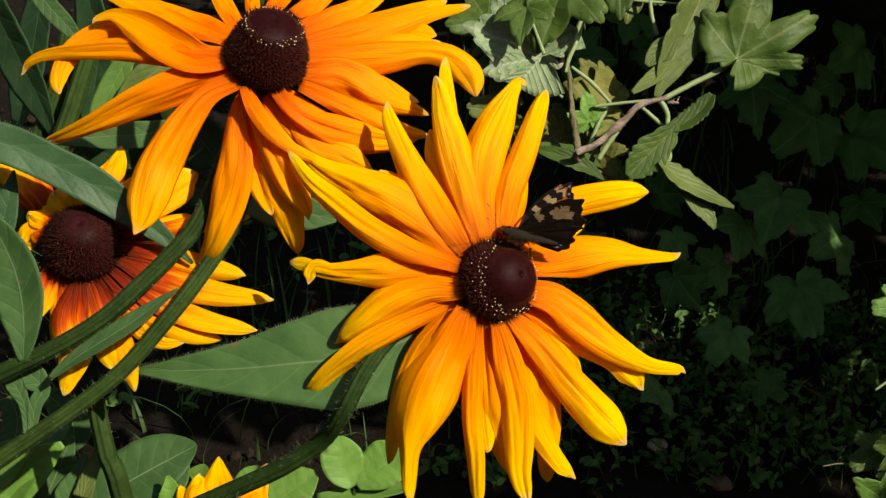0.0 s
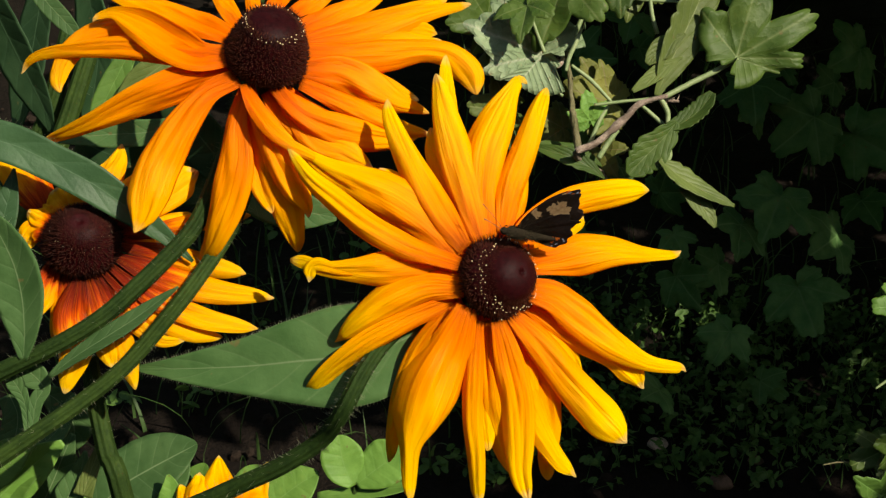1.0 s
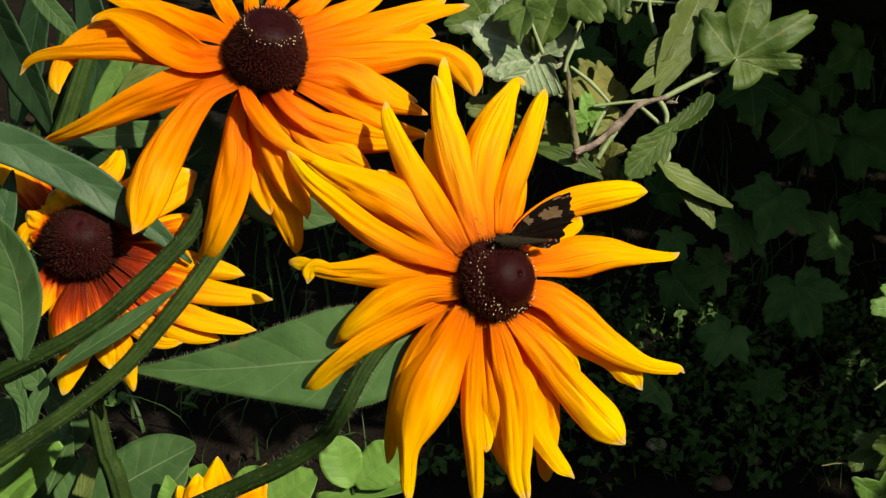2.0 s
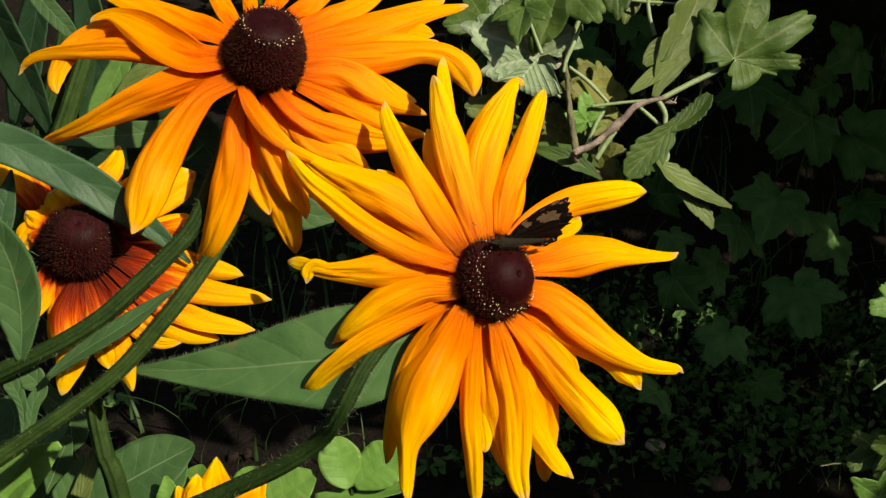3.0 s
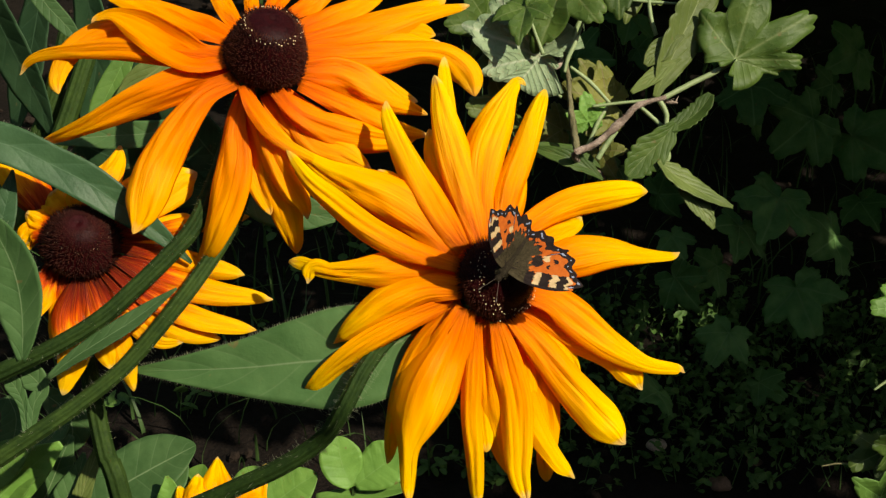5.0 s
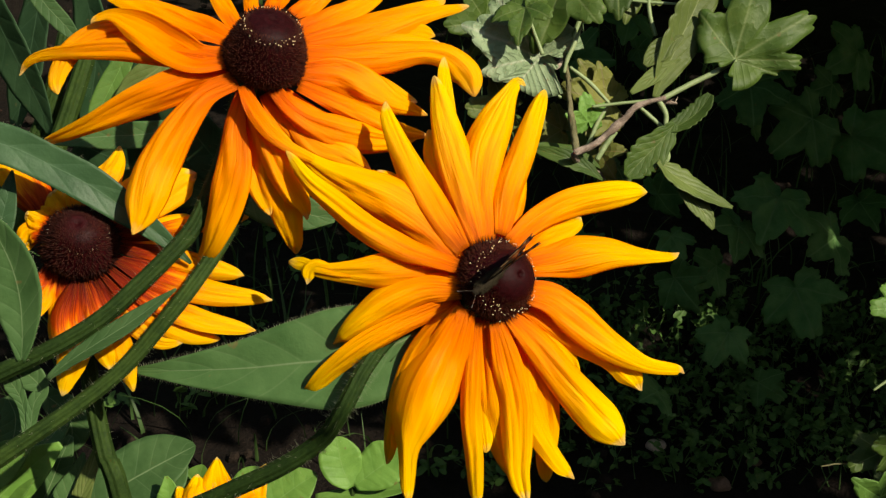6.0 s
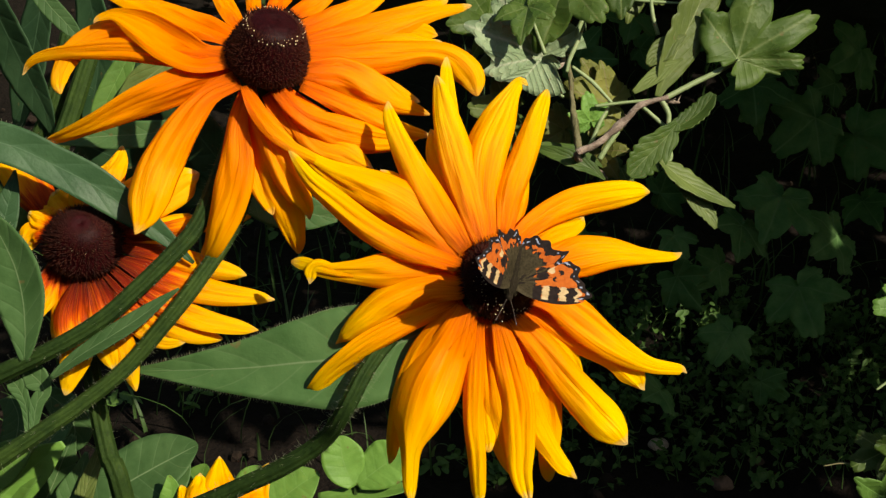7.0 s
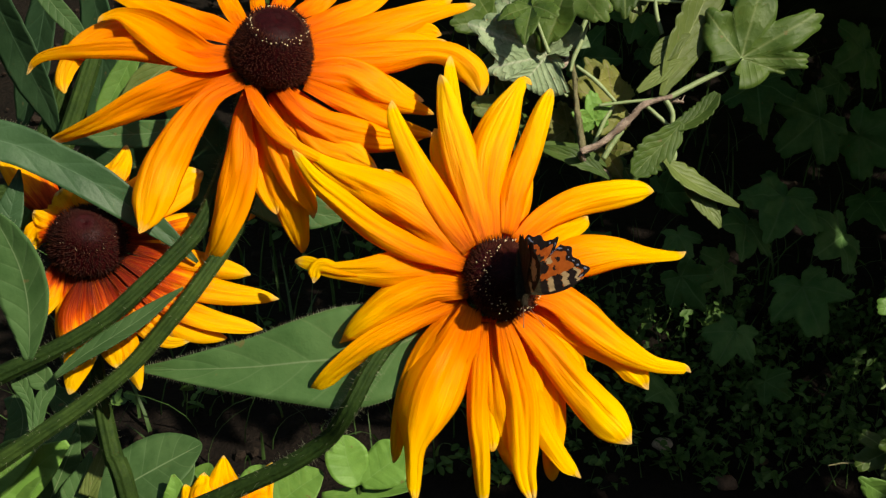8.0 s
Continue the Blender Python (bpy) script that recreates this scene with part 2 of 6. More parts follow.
def thing(name, where, label, category, group="", kind=""):
    ob = new(name)
    ob.empty_display_size = 0.02
    ob.location = where
    HEADSPACE[ob.name] = Matrix.Translation(where)
    return tagged(ob, label, category, group, kind)


def part(name, bm, mats, parent=None, label="", kind="", smooth=True):
    """Links a bmesh in world coordinates as one mesh under its parent."""
    me = bpy.data.meshes.new(name)
    if smooth:
        for f in bm.faces:
            f.smooth = True
    bm.to_mesh(me)
    bm.free()
    for m in (mats if isinstance(mats, (list, tuple)) else [mats]):
        me.materials.append(m)
    ob = new(name, me)
    if parent is not None:
        ob.parent = parent
        ob.matrix_parent_inverse = HEADSPACE.get(parent.name, Matrix()).inverted()
    return tagged(ob, label, "", "", kind)


def glide(points, n, crowd=1.0):
    """Smooth positions along a line of control points (any number of columns)."""
    p = np.array(points, float)
    p = np.vstack([2 * p[0] - p[1], p, 2 * p[-1] - p[-2]])
    gaps = np.linalg.norm(np.diff(p[1:-1, :2], axis=0), axis=1) + 1e-6
    s = np.concatenate([[0], np.cumsum(gaps)])
    out = []
    for d in s[-1] * (1 - (1 - np.linspace(0, 1, n)) ** crowd):
        k = min(int(np.searchsorted(s, d, side="right")) - 1, len(gaps) - 1)
        f = (d - s[k]) / gaps[k]
        a, b, c, e = p[k], p[k + 1], p[k + 2], p[k + 3]
        out.append(0.5 * (2 * b + (c - a) * f + (2 * a - 5 * b + 4 * c - e) * f * f + (3 * b - a - 3 * c + e) * f ** 3))
    return np.array(out)


def sheet(bm, rows, thick, flip=False, mat=0):
    """Closes a grid of (point, normal, uv) into a thin body with a front, a back and a rim."""
    uvs = bm.loops.layers.uv.verify()
    front, rear, tex = [], [], {}
    for row in rows:
        a, b = [], []
        for p, nrm, uv in row:
            va, vb = bm.verts.new(p + nrm * thick * 0.5), bm.verts.new(p - nrm * thick * 0.5)
            tex[va], tex[vb] = uv, uv
            a.append(va)
            b.append(vb)
        front.append(a)
        rear.append(b)

    def face(*vs):
        f = bm.faces.new(vs)
        f.material_index = mat
        for lp in f.loops:
            lp[uvs].uv = tex[lp.vert]

    n, m = len(front), len(front[0])
    for i in range(n - 1):
        for j in range(m - 1):
            face(front[i][j], front[i][j + 1], front[i + 1][j + 1], front[i + 1][j])
            face(rear[i][j], rear[i + 1][j], rear[i + 1][j + 1], rear[i][j + 1])
        face(front[i][0], front[i + 1][0], rear[i + 1][0], rear[i][0])
        face(front[i][-1], rear[i][-1], rear[i + 1][-1], front[i + 1][-1])
    for j in range(m - 1):
        face(front[0][j], rear[0][j], rear[0][j + 1], front[0][j + 1])
        face(front[-1][j], front[-1][j + 1], rear[-1][j + 1], rear[-1][j])


def blade(points, facing, shape, n=20, m=9, thick=0.25, roll=0.0, notch=0.0, wavy=0.0, rng=random, tip=0.0, teeth=0, lean=(0.0, 0.0)):
    """A strip of tissue along a curve. points: (u, v, w, half width); shape(s, t): lift of the surface in half widths."""
    crowd = 1.5 if tip else 1.0
    line = glide(points, n, crowd)
    phase = rng.uniform(0, 6.28)
    rows = []
    for i, (u, v, w, h) in enumerate(line):
        t = 1 - (1 - i / (n - 1)) ** crowd
        a, b = line[max(i - 1, 0)], line[min(i + 1, n - 1)]
        tan = Vector((b[0] - a[0], b[1] - a[1], -(b[2] - a[2]))).normalized()
        nrm = Vector(facing(u, v))
        nrm = (nrm - tan * nrm.dot(tan)).normalized()
        if lean[0] or lean[1]:
            turned = radians(lean[0] + (lean[1] - lean[0]) * t)
            nrm = Matrix.Rotation(turned, 3, tan) @ nrm
            h /= max(0.75, math.cos(turned))
        if roll:
            nrm = Matrix.Rotation(radians(roll) * math.sin(3.0 * t + phase), 3, tan) @ nrm
        side = tan.cross(nrm)
        if tip and t > 1 - tip:
            h *= math.sqrt(max(0.0, 1 - ((t - 1 + tip) / tip) ** 2))
        if teeth:
            h *= 0.82 + 0.18 * abs(math.sin(t * teeth + phase + 1.5 * math.sin(t * 9 + phase))) ** 0.8
        h = max(h, 0.12)
        row = []
        for j in range(m):
            s = 2 * j / (m - 1) - 1
            lift = shape(s, t) * h + wavy * math.sin(7 * t + phase + s * 2) * abs(s) * h
            back = notch * h * abs(math.sin(s * 4.4 + 0.6)) * max(0.0, (t - 0.8) / 0.2) ** 2
            p = Vector((u, v, -w)) + side * (s * h) + nrm * lift - tan * back
            row.append((HOME @ (p * 0.001), (HOME.to_3x3() @ nrm).normalized(), (s, t)))
        rows.append(row)
    # soft normals follow the built surface
    out = []
    for i, row in enumerate(rows):
        new_row = []
        for j, (p, nrm, uv) in enumerate(row):
            a, b = rows[max(i - 1, 0)][j][0], rows[min(i + 1, n - 1)][j][0]
            c, d = row[max(j - 1, 0)][0], row[min(j + 1, m - 1)][0]
            k = (d - c).cross(b - a)
            k = k.normalized() if k.length > 1e-12 else nrm
            new_row.append((p, k if k.dot(nrm) > 0 else -k, uv))
        out.append(new_row)
    bm = bmesh.new()
    sheet(bm, out, thick * 0.001)
    return bm


class Head:
    """A flower head: its thing, its centre in the layout, its facing and droop, its petals' material and width at the root."""

    def __init__(self, holder, centre, normal, droop, mat, root=1.35):
        self.holder, self.centre, self.normal, self.droop, self.mat, self.root = holder, centre, normal, droop, mat, root
        self.rng = random.Random(int(abs(centre[0] * 7 + centre[1] * 13)))

    def facing(self, u, v):
        du, dv = u - self.centre[0], v - self.centre[1]
        n = self.normal
        return Vector((n[0] / n[2] + 2 * self.droop * du, n[1] / n[2] + 2 * self.droop * dv, 1.0)).normalized()


def petal(head, *points, cup=None, lean=None, creases=None, hems=None, curl=None, ragged=None, arch=None):
    """A ray petal. cup: bow of the cross-section (below 0 the edges bend back); lean: turn about its length in degrees at root and tip;
    creases: (place across at root, at tip, depth, width); hems: curl of the two edges; curl: lift of the very tip; ragged: depth of the end's teeth; arch: how far the tip bends back, in mm."""
    cu, cv, cw = head.centre
    rng = head.rng
    cup = rng.uniform(-0.62, -0.08) if cup is None else cup
    lean = (rng.uniform(-14, 14), rng.uniform(-22, 22)) if lean is None else lean
    if creases is None:
        creases = [(c + rng.uniform(-0.12, 0.12), c * rng.uniform(0.5, 1.0), rng.uniform(0.08, 0.30), rng.uniform(0.10, 0.24)) for c in rng.sample((-0.42, 0.05, 0.45), 2)]
    fine = [(c + rng.uniform(-0.1, 0.1), c * 0.9 + rng.uniform(-0.08, 0.08), rng.uniform(0.015, 0.05), rng.uniform(0.05, 0.08)) for c in rng.sample((-0.72, -0.5, -0.25, -0.05, 0.2, 0.42, 0.7), 2)]
    lines = list(creases) + fine
    hems = (rng.uniform(-0.7, 0.2), rng.uniform(-0.7, 0.2)) if hems is None else hems
    curl = rng.uniform(-0.6, 0.9) if curl is None else curl
    ragged = rng.uniform(0.3, 0.9) if ragged is None else ragged
    swell = rng.uniform(0, 50)
    wave, beat = rng.uniform(0.03, 0.10), rng.uniform(4.0, 7.0)
    phases = (rng.uniform(0, 6.28), rng.uniform(0, 6.28))

    def shape(s, t):
        grow = min(1.0, t * 4)
        z = cup * s * s + hems[s > 0] * max(0.0, abs(s) - 0.5) ** 2 * 3.0 * math.sin(2.8 * min(t, 0.96))
        z += wave * math.sin(beat * t + phases[s > 0]) * abs(s) ** 1.5
        for c, e, d, wide in lines:
            x = (s - c - (e - c) * t) / (wide * 1.3)
            fade_in = 0.55 + 0.55 * math.sin(4.0 * t + 9.0 * c)
            z -= d * math.exp(-math.sqrt(x * x + 0.12)) * fade_in * (1 - 0.35 * t * t)
        z += 0.34 * noise.noise(Vector((s * 1.15 + swell, t * 2.6, swell))) + 0.12 * noise.noise(Vector((s * 2.6, t * 5.5 + swell, 4.0)))
        return z * grow + curl * max(0.0, (t - 0.92) / 0.08) ** 2

    arch = rng.uniform(-2, 8) if arch is None else arch
    pts = []
    for k, (u, v, w, h) in enumerate(points):
        away = arch * (k / (len(points) - 1)) ** 2
        grow = 1 + away / (cw + w)
        pts.append(((cu + u) * grow, (cv + v) * grow, cw + w + away, h * grow * (head.root if k == 0 else 1.0)))
    bm = blade(pts, head.facing, shape, 36, 39, 0.28, 0.0, ragged, 0.0, rng, 0.07, 0, lean)
    return part("petal", bm, head.mat, head.holder)


def tube(bm, points, sides=10, ribs=0.0, n=None, knots=0.0):
    """A tapered round stalk along (u, v, w, radius)."""
    line = glide(points, n or 10 * len(points))
    rings = []
    ref = Vector((0.3, 0.2, 1)).normalized()
    for i, (u, v, w, h) in enumerate(line):
        a, b = line[max(i - 1, 0)], line[min(i + 1, len(line) - 1)]
        tan = Vector((b[0] - a[0], b[1] - a[1], -(b[2] - a[2]))).normalized()
        x = tan.cross(ref).normalized()
        y = tan.cross(x)
        ring = []
        for k in range(sides):
            f = 2 * math.pi * k / sides
            rad = h * (1 + ribs * math.cos(8 * f))
            if knots:
                rad *= 1 + knots * noise.noise(Vector((u * 0.16 + math.cos(f), v * 0.16 + math.sin(f), w * 0.1)) * 1.7)
            ring.append(bm.verts.new(at(*(Vector((u, v, w)) + flip_w((x * math.cos(f) + y * math.sin(f)) * rad)))))
        rings.append(ring)
    for a, b in zip(rings, rings[1:]):
        for k in range(sides):
            bm.faces.new((a[k], a[(k + 1) % sides], b[(k + 1) % sides], b[k]))
    bm.faces.new(rings[0][::-1])
    bm.faces.new(rings[-1])
    return bm


def flip_w(p):
    return Vector((p.x, p.y, -p.z))


def spike(bm, base, tip, rad, sides=3):
    d = (tip - base)
    x = d.cross(Vector((0.31, 0.52, 0.79)))
    x = x.normalized() * rad
    y = d.cross(x).normalized() * rad
    ring = [bm.verts.new(base + x * math.cos(6.2832 * k / sides) + y * math.sin(6.2832 * k / sides)) for k in range(sides)]
    top = bm.verts.new(tip)
    for k in range(sides):
        bm.faces.new((ring[k], ring[(k + 1) % sides], top))


def bead(bm, where, rad):
    bmesh.ops.create_icosphere(bm, subdivisions=1, radius=rad, matrix=Matrix.Translation(where))


def hairs(points, count, length, rng, spread=1.0):
    """Stiff pale bristles on a stalk."""
    bm = bmesh.new()
    line = glide(points, 200)
    for _ in range(count):
        i = rng.randrange(1, 199)
        u, v, w, h = line[i]
        tan = Vector((line[i + 1][0] - line[i - 1][0], line[i + 1][1] - line[i - 1][1], -(line[i + 1][2] - line[i - 1][2]))).normalized()
        out = Vector((rng.gauss(0, 1), rng.gauss(0, 1), rng.gauss(0, 1) * 0.35 - 0.15))
        out = (out - tan * out.dot(tan)).normalized()
        base = Vector((u, v, -w)) + out * h * 0.9
        tip = base + (out + tan * rng.uniform(-0.3, 0.5)).normalized() * length * rng.uniform(0.5, 1.2)
        spike(bm, HOME @ (base * 0.001), HOME @ (tip * 0.001), 0.000055)
    return bm


def ground_foot(u, v, w, lean=(0.0, 0.0)):
    """Carries a stalk's last point down to the soil: (u, v, w) of the place just under the surface."""
    p = at(u, v, w)
    q = Vector((p.x + lean[0], p.y + lean[1], -0.01))
    r = HOME.inverted() @ q * 1000
    return r.x, r.y, -r.z


def stalk(holder, *points, lean=(0.0, 0.0), mat=None, bristles=150, length=3.3, foot=True, name="stem"):
    pts = list(points)
    if foot:
        u, v, w, h = pts[-1]
        a = ground_foot(u, v, w, lean)
        mid = [(pts[-1][k] * 0.6 + a[k] * 0.4) for k in range(3)]
        pts += [(*mid, h * 1.05), (*a, h * 1.2)]
    s = part(name, tube(bmesh.new(), pts, 40, 0.10), mat or STEM, holder)
    if bristles:
        part("bristles", hairs(points, bristles, length, random.Random(len(pts) * 31 + bristles)), HAIR, s, "fine pale bristles on the stem", "stuff")
    return s


def cone(head, axis, profile, cap, rows, rim, seed, pollen=(0.00012, 0.00028), beads=100, bract=2.4, ridge=0.7, scatter=0.024):
    """The dark centre of a flower head. profile: (radius, height) from the apex down; cap: share of it that is smooth;
    rim: share at which the ring of pollen sits; bract: length of the bristling florets; ridge: their length at the rim."""
    rng = random.Random(seed)
    z = way(*axis)
    x = z.cross(Vector((0.1, 0.3, 0.9))).normalized()
    y = z.cross(x)
    base = at(*head.centre)
    line = glide([(r, h, 0) for r, h in profile], 90)

    def place(f, th, lift=0.0):
        k = max(0.0, min(f, 0.999)) * 89
        i = int(k)
        r, h, _ = line[i] + (line[min(i + 1, 89)] - line[i]) * (k - i)
        d = line[min(i + 2, 89)] - line[max(i - 2, 0)]
        long = math.hypot(d[0], d[1]) + 1e-6
        r, h = r - lift * d[1] / long, h + lift * d[0] / long
        return base + (x * math.cos(th) * r + y * math.sin(th) * r + z * h) * 0.001

    bm = bmesh.new()
    n, m = 44, 60
    rings = [[bm.verts.new(place(0.01 + 0.985 * i / (n - 1), 2 * math.pi * k / m, rng.uniform(-0.07, 0.07))) for k in range(m)] for i in range(n)]
    for a, b in zip(rings, rings[1:]):
        for k in range(m):
            bm.faces.new((a[k], b[k], b[(k + 1) % m], a[(k + 1) % m]))
    bm.faces.new(rings[0])
    bm.faces.new(rings[-1][::-1])
    c = part("cone", bm, CONE, head.holder, "dark maroon domed flower centre")
    # small closed buds on the crown, in spirals
    bm = bmesh.new()
    for k in range(700):
        f = math.sqrt((k + 3) / 700) * cap
        th = k * 2.39996
        spike(bm, place(f, th, -0.25), place(f * 0.985, th, rng.uniform(0.12, 0.5)), 0.00034, 5)
    part("crown_bud", bm, CONE, c, "", "stuff")
    bm = bmesh.new()
    for k in range(rows):
        f = cap + (0.99 - cap) * (k + 0.5) / rows
        th = k * 2.39996 + rng.uniform(-0.05, 0.05)
        grown = max(min(1.0, 0.25 + 2.6 * (f - cap)), ridge * math.exp(-((f - rim) / 0.05) ** 2))
        q = place(f + rng.uniform(-0.03, 0.01), th + rng.uniform(-0.05, 0.05), rng.uniform(0.35, 1.0) * bract * grown)
        spike(bm, place(f, th, -0.4), q, 0.00027, 4)
    part("floret", bm, FLORET, c, "dark brown spiky florets", "stuff")
    bm = bmesh.new()
    for k in range(beads):
        if rng.random() < 0.3:
            continue
        th = 2 * math.pi * (k + rng.uniform(-0.4, 0.4)) / beads
        bead(bm, place(rim + rng.gauss(0.0, scatter), th, rng.uniform(0.7, 1.0) * bract * 0.75), rng.uniform(*pollen))
    part("pollen", bm, POLLEN, c, "tiny yellow pollen beads", "stuff")


# ---- ground ----
def ground():
    bm = bmesh.new()
    rng = random.Random(3)
    xs = [-40, -12, -5, -3] + [-2 + 0.05 * k for k in range(81)] + [3, 5, 12, 40]
    ys = [-40, -10, -3, -1] + [-0.5 + 0.05 * k for k in range(90)] + [5, 7, 14, 60]
    grid = []
    for y in ys:
        row = []
        for x in xs:
            near = abs(x) < 2.1 and -0.6 < y < 4.1
            z = noise.noise(Vector((x * 3, y * 3, 0))) * 0.02 + noise.noise(Vector((x * 11, y * 11, 5))) * 0.012 if near else 0.0
            row.append(bm.verts.new((x, y, z)))
        grid.append(row)
    for a, b in zip(grid, grid[1:]):
        for k in range(len(xs) - 1):
            bm.faces.new((a[k], a[k + 1], b[k + 1], b[k]))
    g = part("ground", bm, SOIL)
    tagged(g, "garden soil under the plants, near black for the shade there", "soil", "", "structure")
    bm = bmesh.new()
    for _ in range(1500):
        x, y = rng.uniform(-0.9, 1.1), rng.uniform(0.9, 3.2)
        s = rng.uniform(0.003, 0.011)
        bmesh.ops.create_icosphere(bm, subdivisions=1, radius=s, matrix=pose(x, y, rng.uniform(-0.004, 0.012), rng.uniform(0, 360), rng.uniform(0, 360), 0) @ Matrix.Diagonal((1, rng.uniform(0.6, 1), rng.uniform(0.5, 0.8), 1)))
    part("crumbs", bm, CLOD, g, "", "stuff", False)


ground()

# ---- golden flowers ----
main_plant = thing("coneflower", at(-115.43, -127.13, 560), "golden coneflower with a dark maroon centre on a bristly stem", "flower", "golden coneflowers")
upper_plant = thing("coneflower", at(-189.27, -110.81, 520), "golden coneflower with drooping petals and a tall dark centre", "flower", "golden coneflowers")
far_plant = thing("coneflower", at(-165.46, -127.86, 600), "yellow coneflower with red-brown petal bases, half hidden by leaves", "flower", "golden coneflowers")
low_plant = thing("coneflower", at(-163.44, -218.06, 905), "low half-open yellow coneflower behind a stem", "flower", "golden coneflowers")
main_head = Head(main_plant, (20.51, -11.78, 470), (0.16, 0.10, 0.98), 0.0018, PETAL)
upper_head = Head(upper_plant, (-71.72, 76.75, 492), (0.12, 0.35, 0.93), 0.0026, PETAL_WARM)
far_head = Head(far_plant, (-147.74, 2.08, 498), (0.08, 0.20, 0.97), 0.0015, PETAL_RED, 0.6)
low_head = Head(low_plant, (-162.53, -204.32, 900), (0.0, 0.6, 0.8), 0.0020, PETAL)
petal(main_head, (-6.02, 15.3, 3.07, 1.98), (-9.9, 34.11, 6.13, 4.42), (-15.6, 54.41, 10.77, 4.46), (-17.13, 70.66, 15.93, 3.61), (-19.59, 89.86, 23.2, 1.6), cup=-0.6, lean=(0, 45), arch=0, creases=[(-0.2, -0.2, 0.3, 0.14), (0.4, 0.3, 0.12, 0.08)])
petal(main_head, (-6.14, 14.18, -1.13, 2.18), (-10.88, 30.6, 1.24, 5.91), (-16.1, 47.26, 4.68, 6.39), (-20.96, 65.46, 9.76, 4.68), (-23.66, 81.17, 15.29, 1.8), cup=-0.42, lean=(-14, -24), arch=-4, creases=[(0.38, 0.05, 0.34, 0.13), (-0.4, -0.3, 0.10, 0.10)], hems=(-0.2, -0.7), curl=0.3)
petal(main_head, (-3.49, 15.27, -0.07, 2.62), (-5.58, 32.86, 2.94, 5.71), (-4.11, 49.68, 7.37, 8.42), (1.91, 64.7, 12.95, 7.17), (7.11, 75.4, 17.68, 3.4), (10.42, 79.56, 19.91, 2.27), (12.91, 77.71, 19.71, 1.36), cup=-0.30, lean=(-10, 8), arch=4, creases=[(-0.35, -0.3, 0.14, 0.08), (0.02, 0.1, 0.2, 0.09), (0.42, 0.35, 0.13, 0.07)], hems=(-0.5, -0.2))
petal(main_head, (2.66, 17.47, 0.78, 2.19), (6.15, 34.04, 4.63, 5.51), (11.78, 49.87, 9.74, 5.35), (17.43, 67.34, 16.42, 3.84), (20.93, 76.22, 20.44, 1.82), cup=-0.62, lean=(14, -10), arch=2, creases=[(-0.35, -0.1, 0.20, 0.12), (0.3, 0.3, 0.08, 0.08)], hems=(-0.4, -0.3), ragged=0.1)
petal(main_head, (2.95, 16.43, 6.66, 2.21), (8.5, 32.09, 10.65, 4.91), (10.06, 45.73, 14.26, 3.6), (9.72, 52.17, 15.98, 1.35))
petal(main_head, (5.93, 14.07, 0.78, 2.35), (17.18, 24.38, 4.72, 4.74), (31.6, 31.87, 9.69, 5.50), (48.01, 35.47, 15.51, 5.57), (57.6, 36.32, 19.09, 4.15), (62.2, 35.05, 20.8, 1.71), cup=-0.45, lean=(-6, -14), creases=[(0.35, 0.2, 0.20, 0.14), (-0.3, -0.2, 0.08, 0.08)], hems=(-0.2, -0.6), ragged=0.1)
petal(main_head, (8.43, 10.9, 5.83, 2.65), (22.04, 17.57, 9.82, 4.46), (31.98, 21.88, 13.16, 3.14), (34.82, 24.6, 14.47, 1.35))
petal(main_head, (12.57, 5.93, 1.94, 3.62), (23.79, 8.1, 4.72, 6.36), (34.06, 10.99, 7.82, 8.23), (46.83, 11.86, 11.89, 6.22), (59.86, 10.27, 16.3, 3.26), (72.08, 9.63, 21.22, 1.88), (75.59, 10.54, 22.85, 0.71), cup=-0.30, lean=(-6, -30), arch=2, creases=[(0.25, 0.55, 0.42, 0.13), (-0.25, -0.1, 0.12, 0.09)], hems=(-0.3, -0.7))
petal(main_head, (12.43, -4.36, -0.1, 3.49), (23.55, -7.29, 2.2, 6.58), (35.95, -16, 5.02, 7.94), (48.61, -26.22, 8.75, 5.78), (61.64, -33.34, 13.5, 3.14), (72.6, -35.57, 17.99, 2.27), (76.07, -36.17, 19.5, 1.82), (77.08, -38.04, 20, 1.14), cup=-0.25, lean=(-4, -24), arch=4, creases=[(-0.22, -0.5, 0.42, 0.11), (0.45, 0.5, 0.24, 0.10)], hems=(-0.5, -0.8))
petal(main_head, (11.64, -10.02, 4.3, 2.2), (29.65, -21.29, 8.07, 5.77), (47.01, -30.62, 13.22, 4.94), (55.82, -37.67, 16.43, 5.42), (59.72, -44.65, 18.2, 1.81), cup=-0.5, lean=(10, -10), creases=[(-0.2, 0.0, 0.25, 0.12), (0.3, 0.35, 0.2, 0.08)])
petal(main_head, (5.72, -14.01, -3.08, 2.17), (16.71, -25, -1.2, 5.66), (27.88, -37.92, 1.67, 6.79), (39.33, -50.26, 5.62, 7.95), (47.07, -58.47, 8.86, 7.56), (51.89, -65.31, 11.33, 2.9), cup=-0.46, lean=(4, -8), creases=[(0.30, 0.42, 0.18, 0.12), (-0.42, -0.3, 0.16, 0.08), (0.0, 0.05, 0.14, 0.07)], hems=(-0.5, -0.6), ragged=0.1)
petal(main_head, (7.29, -14.47, 5.19, 2.21), (19.61, -22.36, 7.51, 5.32), (28.71, -30.31, 9.73, 4.9), (33.56, -39.83, 11.3, 1.79))
